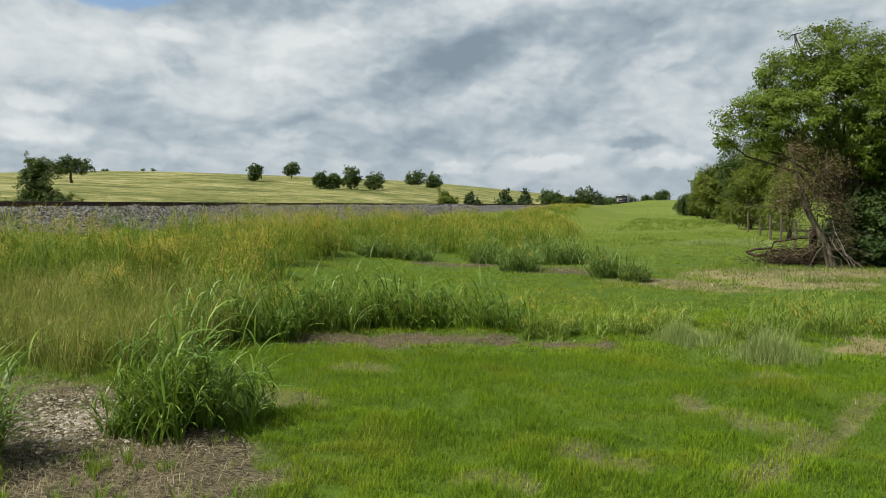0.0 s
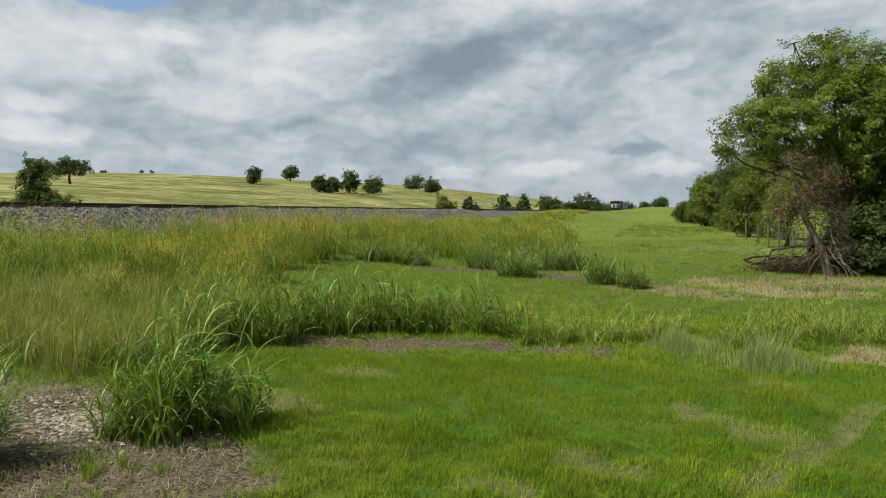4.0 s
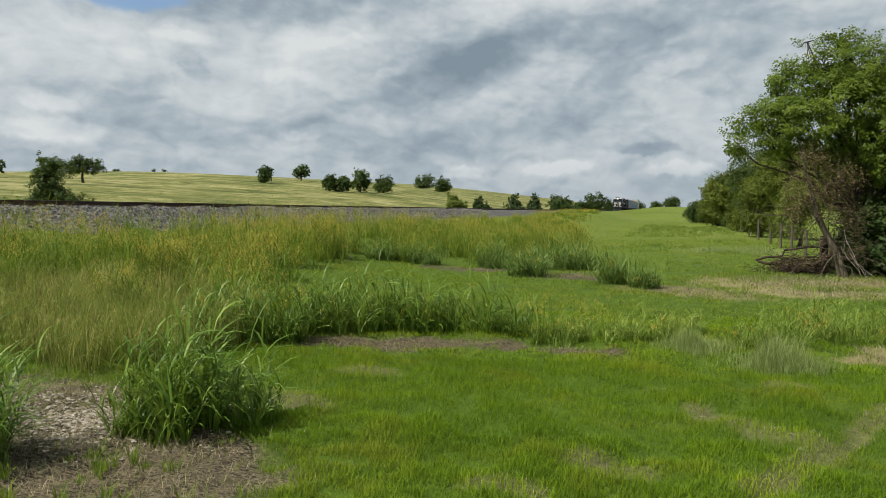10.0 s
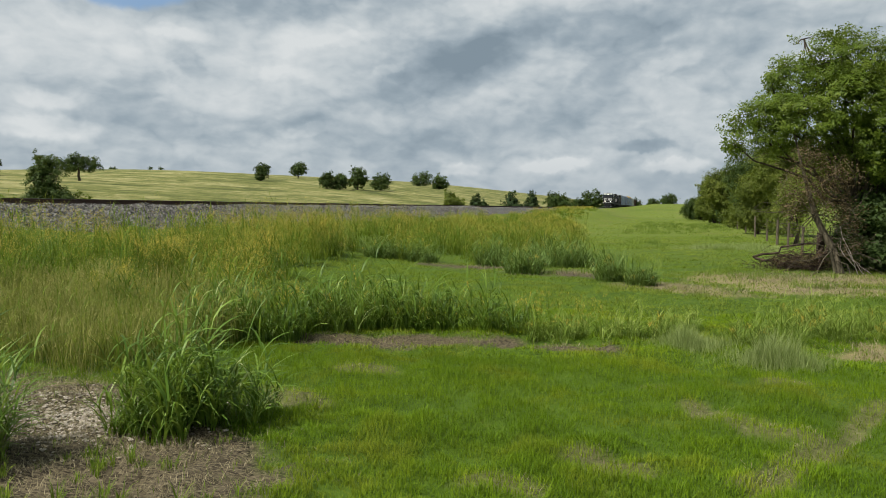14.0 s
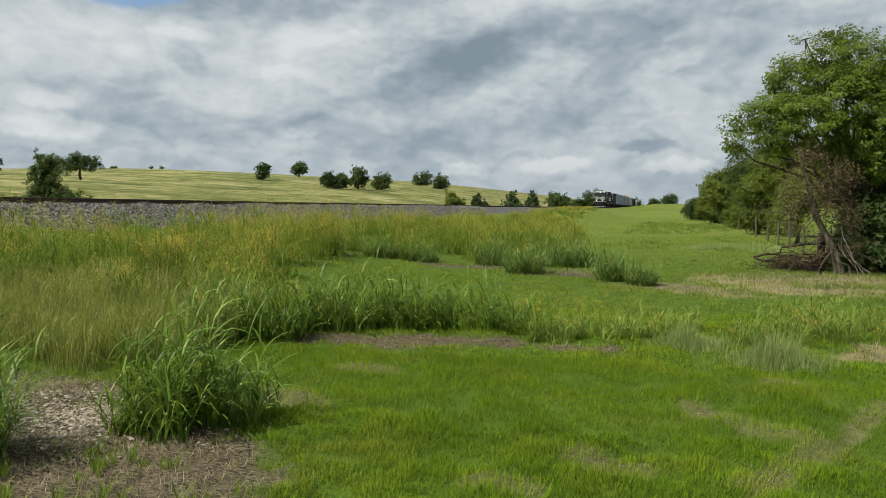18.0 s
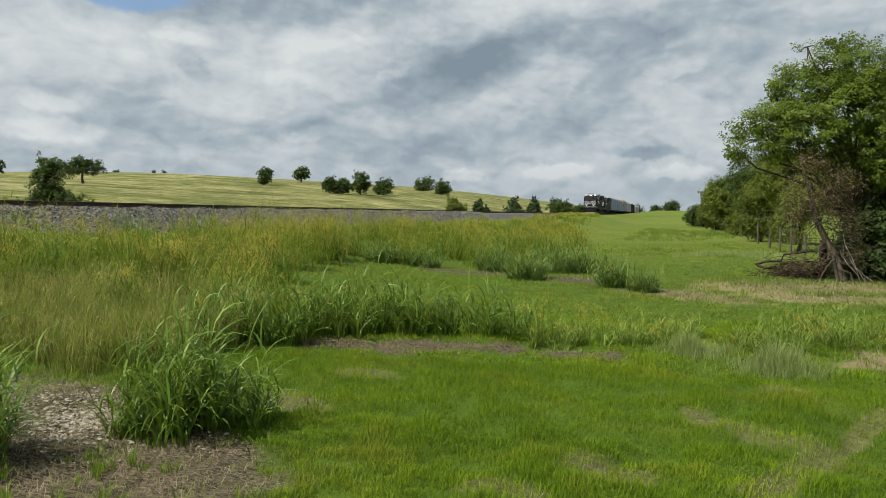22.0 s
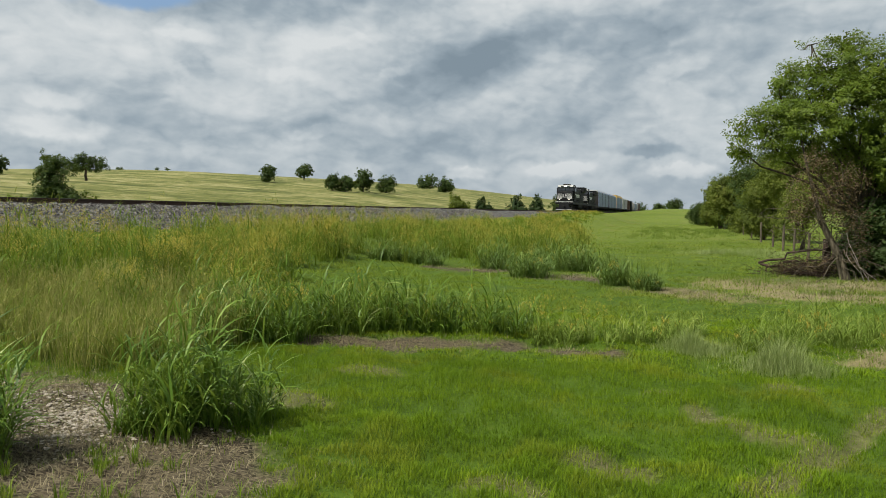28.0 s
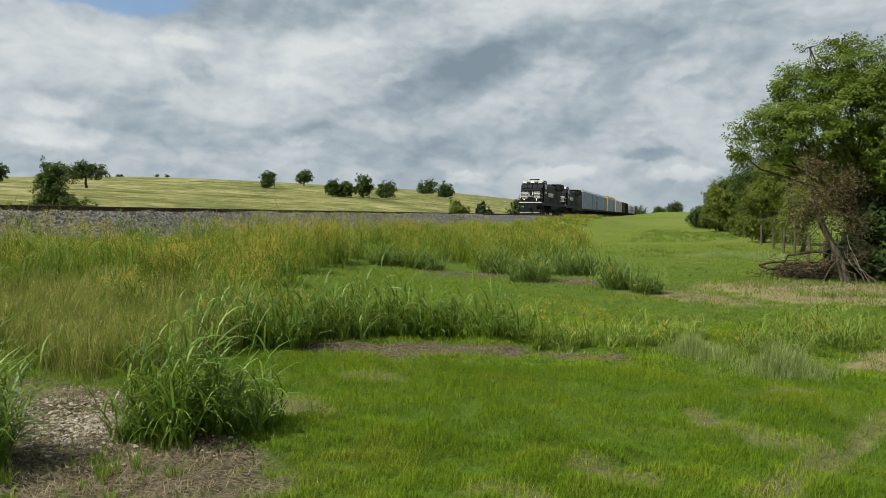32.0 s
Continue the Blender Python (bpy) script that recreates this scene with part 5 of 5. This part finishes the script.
def dead_tree():
    ob = thing("dead_tree", pose(4.19, 20.6, float(height(4.19, 20.6))), "half-dead brown leaning tree with withered leaves", "tree")
    pts = [(0, 0, -0.05), (-0.17, 0, 0.58), (-0.38, 0, 1.0), (-0.61, 0, 1.5), (-0.76, 0, 2.07), (-1.0, 0, 3.0), (-1.2, 0, 3.9)]
    rad = (0.13, 0.10, 0.085, 0.07, 0.05, 0.03, 0.015)
    v, f = tubes([list(zip(pts, rad))], 8)
    hang("trunk", mesh_of("trunk", v, f, None, [GREY_WOOD], (), True), ob)
    fine = []
    for k in range(46):
        i = R.integers(1, 6)
        a = np.array(pts[i])
        d = R.normal(0, 1, 3) * [0.8, 0.6, 0.55]
        v, f = tubes([limb(a, a + d, rad[i] * 0.16, 0.004, 6, 0.3)], 5)
        hang("branch", mesh_of("branch", v, f, None, [GREY_WOOD], (), True), ob)
        for q in range(3):
            b = a + d * R.uniform(0.4, 1.0)
            fine.append(limb(b, b + R.normal(0, 0.35, 3), 0.005, 0.002, 4, 0.3))
    for x, z in ((0.12, 0.9), (0.2, 0.7), (0.3, 0.5), (0.42, 0.35), (0.1, 1.2)):
        v, f = tubes([limb((x - 0.15, -0.15, z), (x + 0.25, -0.2, 0.0), 0.012, 0.008, 5, 0.2)], 5)
        hang("branch", mesh_of("branch", v, f, None, [PALE_WOOD], (), True), ob, "bleached hanging branch")
    v, f = tubes(fine, 3)
    hang("twig_tangle", mesh_of("twig_tangle", v, f, None, [GREY_WOOD], (), True), ob)
    lobes = [(-0.9, 0, 2.4, 0.6), (-0.4, 0, 1.9, 0.55), (-1.2, 0, 1.8, 0.4), (-0.1, 0, 2.5, 0.45), (0.15, 0, 1.4, 0.4), (-0.8, 0, 2.95, 0.4), (0.2, 0, 0.7, 0.3)]
    v, f, t = leaves(in_lobes(lobes, 600, 0.25)[0] + [0, -0.35, 0], 9, 0.11, 0.045)
    hang("withered_foliage", mesh_of("withered_foliage", v, f, None, [DEAD_LEAF], {"tone": t}), ob, "brown withered leaves")


dead_tree()


def brush_pile():
    ob = thing("brush_pile", pose(3.2, 21.8, float(height(3.2, 21.8))), "heap of dead brown branches at the fence", "brushwood")
    big = [limb((-0.9, 0.3, 0.30), (1.2, 0, 0.95), 0.035, 0.02, 9), limb((-0.85, 0.2, 0.28), (0.4, -0.2, 0.05), 0.04, 0.02, 8), limb((0.55, -0.3, 0.0), (1.05, 0, 0.85), 0.055, 0.04, 6), limb((-0.3, 0.1, 0.35), (0.9, 0.2, 0.4), 0.03, 0.015, 8)]
    for line in big:
        v, f = tubes([line], 7)
        hang("limb", mesh_of("limb", v, f, None, [DARK_WOOD], (), True), ob, "dark fallen limb")
    lines = []
    for k in range(420):
        a = np.array([R.normal(0.2, 0.5), R.normal(0, 0.3), abs(R.normal(0.1, 0.18))])
        d = R.normal(0, 1, 3) * [0.35, 0.3, 0.13]
        b = a + d
        b[2] = abs(b[2])
        lines.append(limb(a, b, 0.009, 0.003, 4, 0.3))
    v, f = tubes(lines, 3)
    hang("twig_tangle", mesh_of("twig_tangle", v, f, None, [DARK_WOOD]), ob)
    v, f, t = leaves(in_lobes([(0.2, 0, 0.2, 0.5, 0.5), (0.7, 0, 0.25, 0.4, 0.6), (-0.3, 0, 0.15, 0.35, 0.5)], 260, 0.1)[0], 9, 0.08, 0.05)
    hang("dry_foliage", mesh_of("dry_foliage", v, f, None, [DEAD_LEAF], {"tone": t}), ob, "brown dry leaves")


brush_pile()


# ---------------------------------------------------------------- fence
def build_fence():
    ob = thing("wire_fence", pose(4.85, 0, 0), "weathered wooden post and wire field fence", "fence")
    posts = [(0.0, 24.6), (0.05, 27.2), (-0.1, 29.6), (-0.15, 32.6), (-0.1, 36.0), (0.0, 40.3), (0.1, 46.5), (0.3, 54.0), (0.5, 62.5), (0.5, 72), (0.5, 84)]
    for x, y in posts:
        z, h, r = float(height(4.85 + x, y)), R.uniform(0.95, 1.2), R.uniform(0.045, 0.065)
        tip = (x + R.normal(0, 0.03), y + R.normal(0, 0.03), z + h)
        part("post", cyl((x, y, z - 0.1), tip, r, 9, r * 0.9), GREY_WOOD, ob)
    for zz in (0.3, 0.55, 0.8, 0.98):
        line = [((x + 0.06, y, float(height(4.85 + x, y)) + zz), 0.004) for x, y in posts]
        v, f = tubes([line], 4)
        hang("wire", mesh_of("wire", v, f, None, [RAIL_STEEL]), ob)
    g = thing("gate_post", pose(3.95, 21.9, float(height(3.95, 21.9))), "thick dark old wooden post", "post")
    part("post", cyl((0, 0, -0.1), (0.02, 0, 1.0), 0.11, 10, 0.10), DARK_WOOD, g)


build_fence()


# ---------------------------------------------------------------- train
BLACK = paint("black_paint", (0.009, 0.0095, 0.011), 0.6, 0.0, 0.3, (0.03, 0.026, 0.022), 0.9, 0.15, 0.2)
WHITE = paint("white_paint", (0.58, 0.58, 0.56), 0.5, 0.0, 0.3, (0.25, 0.22, 0.18), 1.0)
GREY = paint("grey_underframe", (0.03, 0.029, 0.028), 0.85, 0.0, 0.4, (0.035, 0.028, 0.022), 1.5, 0.15, 0.1)
SILVER = paint("galvanised_panel", (0.26, 0.31, 0.43), 0.6, 0.0, 0.45, (0.12, 0.115, 0.11), 0.7)
PALE = paint("pale_grey_paint", (0.46, 0.46, 0.455), 0.6, 0.0, 0.4, (0.2, 0.17, 0.14), 0.7)
YELLOW = paint("yellow_paint", (0.55, 0.33, 0.03), 0.5, 0.0, 0.3)
BROWN = paint("brown_paint", (0.12, 0.06, 0.035), 0.6, 0.0, 0.4)
GLASS = paint("dark_window_glass", (0.012, 0.014, 0.016), 0.12, 0.0, 0.05, (0.09, 0.075, 0.06), 1.5, 0.02, 0.9)
STEEL = paint("dull_wheel_steel", (0.10, 0.09, 0.085), 0.6, 0.6, 0.4)
m, t = material("lit_headlight")
finish(t, nd(t, "ShaderNodeEmission", {0: (1.0, 0.93, 0.78, 1), 1: 4.0}).outputs[0])
LAMP = m


def wheel_part(parent, y, r, mesh_cache={}):
    """One axle with its pair of wheels, turning about its own middle."""
    if r not in mesh_cache:
        bm = bmesh.new()
        for s in (-1, 1):
            add_cyl(bm, (s * 0.69, 0, 0), (s * 0.82, 0, 0), r, 20)
            add_cyl(bm, (s * 0.66, 0, 0), (s * 0.69, 0, 0), r + 0.025, 20)
            add_box(bm, s * 0.82, s * 0.836, -r * 0.6, r * 0.6, -0.05, 0.05)
            add_box(bm, s * 0.82, s * 0.836, -0.05, 0.05, -r * 0.6, r * 0.6)
        add_cyl(bm, (-0.95, 0, 0), (0.95, 0, 0), 0.09, 8)
        me = bpy.data.meshes.new("wheelset")
        bm.to_mesh(me)
        bm.free()
        me.materials.append(STEEL)
        mesh_cache[r] = me
    ob = hang("wheelset", mesh_cache[r], parent)
    ob.location = (0, y, r)
    return ob


def truck_frame(parent, y, axles, r):
    bm = bmesh.new()
    half = max(axles) + 0.75
    for s in (-1, 1):
        pts = [(-half, 0.50), (-half, 0.78), (-half * 0.55, 0.98), (half * 0.55, 0.98), (half, 0.78), (half, 0.50), (half * 0.5, 0.40), (-half * 0.5, 0.40)]
        b2 = profile(pts, s * 0.95 - 0.09, s * 0.95 + 0.09, "x")
        tmp = bpy.data.meshes.new("tmp")
        b2.to_mesh(tmp)
        b2.free()
        bm.from_mesh(tmp)
        bpy.data.meshes.remove(tmp)
        for a in axles:
            add_box(bm, s * 1.0 - 0.12, s * 1.0 + 0.12, a - 0.2, a + 0.2, r - 0.2, r + 0.2, 0.03)
        for a in np.linspace(-half * 0.7, half * 0.7, 5):
            add_cyl(bm, (s * 1.05, a, 0.55), (s * 1.05, a, 0.95), 0.09, 8)
    add_box(bm, -0.9, 0.9, -0.4, 0.4, 0.55, 0.95, 0.03)
    bmesh.ops.translate(bm, vec=(0, y, 0), verts=bm.verts)
    return part("truck_frame", bm, GREY, parent)


def rails_along(bm, x, y0, y1, z0, z1, n):
    for y in np.linspace(y0, y1, n):
        add_cyl(bm, (x, y, z0), (x, y, z1), 0.02, 6)
    add_cyl(bm, (x, y0, z1), (x, y1, z1), 0.02, 6)


WHEELS = []


def locomotive(label, lit=True):
    """A six-axle wide-cab diesel; its front is at y = 0 and it reaches back along +y."""
    ob = thing("locomotive", pose(0, 0, 0), label, "locomotive", "locomotives")
    part("underframe", box(-1.5, 1.5, 0.55, 21.8, 1.15, 1.62, 0.04), BLACK, ob)
    part("side_sill", box(-1.53, -1.505, 0.9, 21.4, 1.52, 1.60), GREY, ob, "dusty grey sill edge")
    part("side_sill", box(1.505, 1.53, 0.9, 21.4, 1.52, 1.60), GREY, ob, "dusty grey sill edge")
    bm = profile([(-0.85, 0.62), (0.85, 0.62), (0.85, 1.25), (-0.85, 1.25)], 0.40, 0.55)
    add_box(bm, -1.38, 1.38, 0.18, 0.40, 0.18, 0.62, 0.05)
    part("plow", bm, BLACK, ob)
    part("pilot_stripe", box(-1.3, 1.3, 0.160, 0.176, 0.24, 0.30), WHITE, ob, "white edge stripe")
    part("sill_stripe", box(-1.48, 1.48, 0.520, 0.545, 1.50, 1.60), WHITE, ob, "white edge stripe")
    part("coupler", box(-0.14, 0.14, -0.35, 0.4, 0.75, 1.0, 0.05), GREY, ob)
    bm = box(-1.5, 1.5, 0.55, 1.35, 1.62, 1.68)
    for s in (-1, 1):
        for k in range(4):
            add_box(bm, s * 1.25 - 0.25, s * 1.25 + 0.25, 0.55, 1.0, 0.35 + k * 0.3, 0.39 + k * 0.3)
    part("front_platform", bm, GREY, ob)
    # wide nose with a sloping top
    nose = profile([(0.95, 1.62), (0.85, 3.10), (1.25, 3.28), (2.35, 3.42), (2.35, 1.62)], -1.30, 1.30, "x")
    bmesh.ops.bevel(nose, geom=list(nose.edges), offset=0.10, segments=2, affect="EDGES")
    nose = part("nose", nose, BLACK, ob)
    for k in range(5):
        z = 2.08 + k * 0.185
        f = 0.95 - (z - 1.62) / 1.48 * 0.10
        part("nose_stripe", box(-1.22, -0.40, f - 0.016, f + 0.06, z, z + 0.095), WHITE, nose, "white painted stripe")
        part("nose_stripe", box(0.40, 1.22, f - 0.016, f + 0.06, z, z + 0.095), WHITE, nose, "white painted stripe")
    bm = box(-0.36, 0.36, 0.862, 0.95, 2.32, 2.40)
    add_box(bm, -0.30, -0.18, 0.862, 0.95, 2.40, 2.85)
    add_box(bm, 0.16, 0.32, 0.862, 0.95, 2.48, 2.90)
    part("nose_mark", bm, WHITE, nose, "white shape painted on the nose")
    for s in (-1, 1):
        part("side_stripe", box(s * 1.302 - 0.012, s * 1.302 + 0.012, 1.1, 2.3, 2.10, 2.2), WHITE, ob, "white painted stripe")
        part("side_stripe", box(s * 1.302 - 0.012, s * 1.302 + 0.012, 1.1, 2.3, 2.5, 2.6), WHITE, ob, "white painted stripe")
    # cab
    cab = profile([(-1.52, 1.62), (-1.52, 3.75), (-1.28, 4.25), (-0.9, 4.42), (0.9, 4.42), (1.28, 4.25), (1.52, 3.75), (1.52, 1.62)], 2.2, 4.55)
    cab = part("cab", cab, BLACK, ob)
    part("cab_roof", profile([(-1.30, 4.26), (-0.92, 4.45), (0.92, 4.45), (1.30, 4.26), (1.2, 4.22), (-1.2, 4.22)], 2.0, 4.6), WHITE, ob, "white-topped cab roof")
    part("roof_visor", profile([(2.08, 4.06), (1.98, 4.10), (2.05, 4.30), (2.25, 4.44), (2.3, 4.30), (2.22, 4.06)], -1.25, 1.25, "x"), WHITE, ob, "white front roof visor")
    for x0, x1 in ((-1.36, -0.66), (-0.58, -0.04), (0.04, 0.58), (0.66, 1.36)):
        part("windshield", profile([(2.02, 3.46), (2.14, 4.04), (2.21, 4.04), (2.21, 3.46)], x0, x1, "x"), GLASS, cab, "sky-reflecting windshield pane")
    for s in (-1, 1):
        part("cab_window", box(s * 1.53 - 0.02, s * 1.53 + 0.02, 2.55, 3.25, 3.3, 3.95, 0.02), GLASS, cab)
        part("cab_window", box(s * 1.53 - 0.02, s * 1.53 + 0.02, 3.4, 4.1, 3.3, 3.95, 0.02), GLASS, cab)
        part("number_panel", box(s * 1.535 - 0.01, s * 1.535 + 0.01, 2.7, 4.0, 2.75, 2.95), WHITE, cab, "white illegible lettering bar")
    part("number_board", box(-0.75, -0.25, 1.96, 2.04, 4.14, 4.28), GLASS, cab)
    part("number_board", box(0.25, 0.75, 1.96, 2.04, 4.14, 4.28), GLASS, cab)
    part("headlight", cyl((-0.12, 1.93, 4.20), (-0.12, 2.05, 4.20), 0.065, 12), LAMP if lit else GLASS, cab, "lit headlight" if lit else "dark headlight")
    part("headlight", cyl((0.12, 1.93, 4.20), (0.12, 2.05, 4.20), 0.065, 12), LAMP if lit else GLASS, cab, "lit headlight" if lit else "dark headlight")
    for s in (-1, 1):
        part("ditch_light", cyl((s * 0.80, 0.50, 1.92), (s * 0.80, 0.62, 1.92), 0.062, 12), LAMP if lit else GLASS, ob, "lit ditch light" if lit else "dark ditch light")
        part("light_bracket", box(s * 0.80 - 0.14, s * 0.80 + 0.14, 0.60, 0.75, 1.68, 2.07, 0.02), BLACK, ob)
    # long hood
    hood = profile([(-0.95, 1.62), (-0.95, 3.95), (-0.7, 4.2), (0.7, 4.2), (0.95, 3.95), (0.95, 1.62)], 4.55, 20.6)
    hood = part("hood", hood, BLACK, ob)
    for s in (-1, 1):
        for k in range(15):
            y = 6.3 + k * 0.78
            part("hood_door", box(s * 0.957 - 0.012, s * 0.957 + 0.012, y, y + 0.70, 1.85, 3.35, 0.01), BLACK, hood)
        part("intake_grille", box(s * 0.99 - 0.05, s * 0.99 + 0.05, 5.0, 6.0, 2.9, 3.9), GREY, hood)
        part("radiator_wing", profile([(s * 0.9, 3.45), (s * 1.5, 3.75), (s * 1.5, 4.40), (s * 0.9, 4.45)], 16.4, 20.7), BLACK, hood)
        part("radiator_grille", box(s * 1.51 - 0.02, s * 1.51 + 0.02, 16.6, 20.5, 3.85, 4.3), GREY, hood)
        part("side_mark", box(s * 0.975 - 0.006, s * 0.975 + 0.006, 9.0, 13.5, 2.45, 3.0), WHITE, hood, "faded white illegible lettering bar")
    part("radiator_roof", box(-1.5, 1.5, 16.4, 20.7, 4.38, 4.52, 0.03), BLACK, hood)
    part("dynamic_brake_box", box(-1.2, 1.2, 4.7, 6.2, 4.1, 4.5, 0.05), BLACK, hood)
    part("exhaust_stack", box(-0.4, 0.4, 10.2, 11.2, 4.2, 4.5, 0.04), GREY, hood)
    for y in (8.2, 13.6, 14.8):
        part("roof_fan", cyl((0, y, 4.2), (0, y, 4.34), 0.6, 16), GREY, hood)
    part("air_conditioner", box(-0.6, 0.6, 3.0, 4.2, 4.45, 4.66, 0.05), GREY, ob)
    part("horn", cyl((0.5, 2.6, 4.55), (0.5, 3.0, 4.55), 0.08, 8), GREY, ob)
    # tank, walkway rails, trucks
    part("fuel_tank", profile([(-1.35, 0.55), (-1.5, 0.8), (-1.5, 1.15), (1.5, 1.15), (1.5, 0.8), (1.35, 0.55)], 8.0, 14.0), GREY, ob)
    for s in (-1, 1):
        bm = bmesh.new()
        rails_along(bm, s * 1.46, 5.0, 21.3, 1.62, 2.55, 13)
        part("handrail", bm, GREY, ob, "grey handrail")
        bm = bmesh.new()
        for x in (0.35, 0.8, 1.4):
            add_cyl(bm, (s * x, 0.58, 1.68), (s * x, 0.58, 2.55), 0.02, 6)
        add_cyl(bm, (s * 0.35, 0.58, 2.55), (s * 1.4, 0.58, 2.55), 0.02, 6)
        part("front_handrail", bm, GREY, ob, "grey handrail")
    for y in (4.1, 17.9):
        truck_frame(ob, y, (-2.0, 0, 2.0), 0.53)
        for a in (-2.0, 0, 2.0):
            wheel_part(ob, y + a, 0.53)
    return ob, 22.3


def autorack(panel, end_mat, roof_mat, label, rise=0.0):
    ob = thing("autorack_car", pose(0, 0, 0), label, "railway car", "freight cars")
    L = 27.4
    part("underframe", box(-1.45, 1.45, 0.5, L - 0.5, 0.85, 1.20, 0.03), GREY, ob)
    part("body", profile([(-1.48, 1.2), (-1.48, 4.40), (-1.1, 4.80), (1.1, 4.80), (1.48, 4.40), (1.48, 1.2)], 0.9, L - 0.9), panel, ob)
    part("roof", profile([(-1.52, 4.40), (-1.40, 4.42 + rise), (-1.13, 4.83 + rise), (1.13, 4.83 + rise), (1.40, 4.42 + rise), (1.52, 4.40), (1.45, 4.38), (-1.45, 4.38)], 0.85, L - 0.85), roof_mat, ob)
    for s in (-1, 1):
        for k in range(12):
            y0 = 1.0 + k * 2.118
            for j in range(4):
                part("side_panel", box(s * 1.50 - 0.025, s * 1.50 + 0.025, y0 + 0.04, y0 + 2.05, 1.28 + j * 0.78, 1.28 + j * 0.78 + 0.72), panel, ob)
            part("side_post", box(s * 1.53 - 0.03, s * 1.53 + 0.03, y0 - 0.05, y0 + 0.05, 1.2, 4.4), panel if k % 4 else GREY, ob)
    for y in (0.86, L - 0.9):
        part("end_door", box(-1.4, 1.4, y, y + 0.05, 1.2, 4.5), end_mat, ob)
    for y in (2.6, L - 2.6):
        truck_frame(ob, y, (-0.9, 0.9), 0.42)
        for a in (-0.9, 0.9):
            wheel_part(ob, y + a, 0.42)
    return ob, L + 0.7


def hopper(mat, label):
    ob = thing("hopper_car", pose(0, 0, 0), label, "railway car", "freight cars")
    L = 17.5
    part("body", profile([(-0.9, 1.0), (-1.55, 1.9), (-1.58, 3.9), (-1.1, 4.5), (1.1, 4.5), (1.58, 3.9), (1.55, 1.9), (0.9, 1.0)], 1.6, L - 1.6), mat, ob)
    part("underframe", box(-1.3, 1.3, 0.3, L - 0.3, 0.85, 1.1), GREY, ob)
    for s in (-1, 1):
        for k in range(14):
            y = 1.7 + k * (L - 3.4) / 13
            part("side_rib", box(s * 1.60 - 0.04, s * 1.60 + 0.04, y - 0.05, y + 0.05, 1.9, 3.95), mat, ob)
    for y in (0.7, L - 0.8):
        bm = bmesh.new()
        for s in (-1, 1):
            add_cyl(bm, (s * 1.3, y, 1.0), (s * 1.1, 1.7 if y < 5 else L - 1.7, 4.0), 0.06, 6)
        part("end_brace", bm, mat, ob)
    part("roof_walk", box(-0.4, 0.4, 1.2, L - 1.2, 4.52, 4.58), GREY, ob)
    for y in (2.2, L - 2.2):
        truck_frame(ob, y, (-0.9, 0.9), 0.42)
        for a in (-0.9, 0.9):
            wheel_part(ob, y + a, 0.42)
    return ob, L + 0.6


def boxcar(mat, label):
    ob = thing("box_car", pose(0, 0, 0), label, "railway car", "freight cars")
    L = 17.0
    part("body", box(-1.5, 1.5, 0.4, L - 0.4, 1.05, 4.6, 0.06), mat, ob)
    part("roof", profile([(-1.52, 4.55), (0, 4.75), (1.52, 4.55), (1.5, 4.5), (-1.5, 4.5)], 0.35, L - 0.35), GREY, ob)
    for s in (-1, 1):
        part("sliding_door", box(s * 1.53 - 0.04, s * 1.53 + 0.04, 7.0, 10.0, 1.15, 4.4, 0.02), mat, ob)
        for k in range(18):
            y = 0.8 + k * (L - 1.6) / 17
            part("side_rib", box(s * 1.52 - 0.03, s * 1.52 + 0.03, y - 0.04, y + 0.04, 1.1, 4.5), mat, ob)
    for y in (2.2, L - 2.2):
        truck_frame(ob, y, (-0.9, 0.9), 0.42)
        for a in (-0.9, 0.9):
            wheel_part(ob, y + a, 0.42)
    return ob, L + 0.6


def build_train():
    made, y = [], 0.0
    for label, lit in (("black six-axle freight diesel locomotive with white nose stripes", True), ("second black freight diesel locomotive coupled behind the first", False)):
        ob, L = locomotive(label, lit)
        made.append((ob, y))
        y += L
    for build in (lambda: autorack(SILVER, GREY, PALE, "blue-grey panelled autorack car behind the locomotives"), lambda: autorack(SILVER, GREY, SILVER, "weathered blue-grey panelled autorack car"),
                  lambda: autorack(SILVER, YELLOW, YELLOW, "blue-grey autorack car with a yellow roof", 0.35), lambda: autorack(PALE, PALE, PALE, "pale grey enclosed autorack car"), lambda: boxcar(BROWN, "dark brown box car in the train"), lambda: boxcar(BLACK, "black steel box car in the train"),
                  lambda: hopper(PALE, "pale grey covered hopper car"), lambda: hopper(SILVER, "light grey covered hopper car"), lambda: hopper(PALE, "pale grey covered hopper car"), lambda: boxcar(BROWN, "dark brown box car in the train")):
        ob, L = build()
        made.append((ob, y))
        y += L
    return made


TRAIN = build_train()
# where the front of the train is along the line: seconds, metres
FRONT = [(0.0, 338.0), (6.0, 293.0), (13.0, 239.5), (19.0, 194.0), (23.0, 163.5), (28.0, 124.5), (32.0, 93.5)]


def front_at(t):
    return float(np.interp(t, [a for a, _ in FRONT], [b for _, b in FRONT]))


def motions():
    for ob, back in TRAIN:
        walk(ob, [(t, pose(TRACK_X, y + back, RAIL_Z)) for t, y in FRONT])
    for ob, back in TRAIN[:3]:
        for w in [c for c in ob.children if c.name.startswith("wheelset")]:
            r, home = w.location.z, w.location.copy()
            walk(w, [(k * 0.1, pose(home.x, home.y, home.z, math.degrees((front_at(0) - front_at(k * 0.1)) / r), 0, 0)) for k in range(321)])


motions()
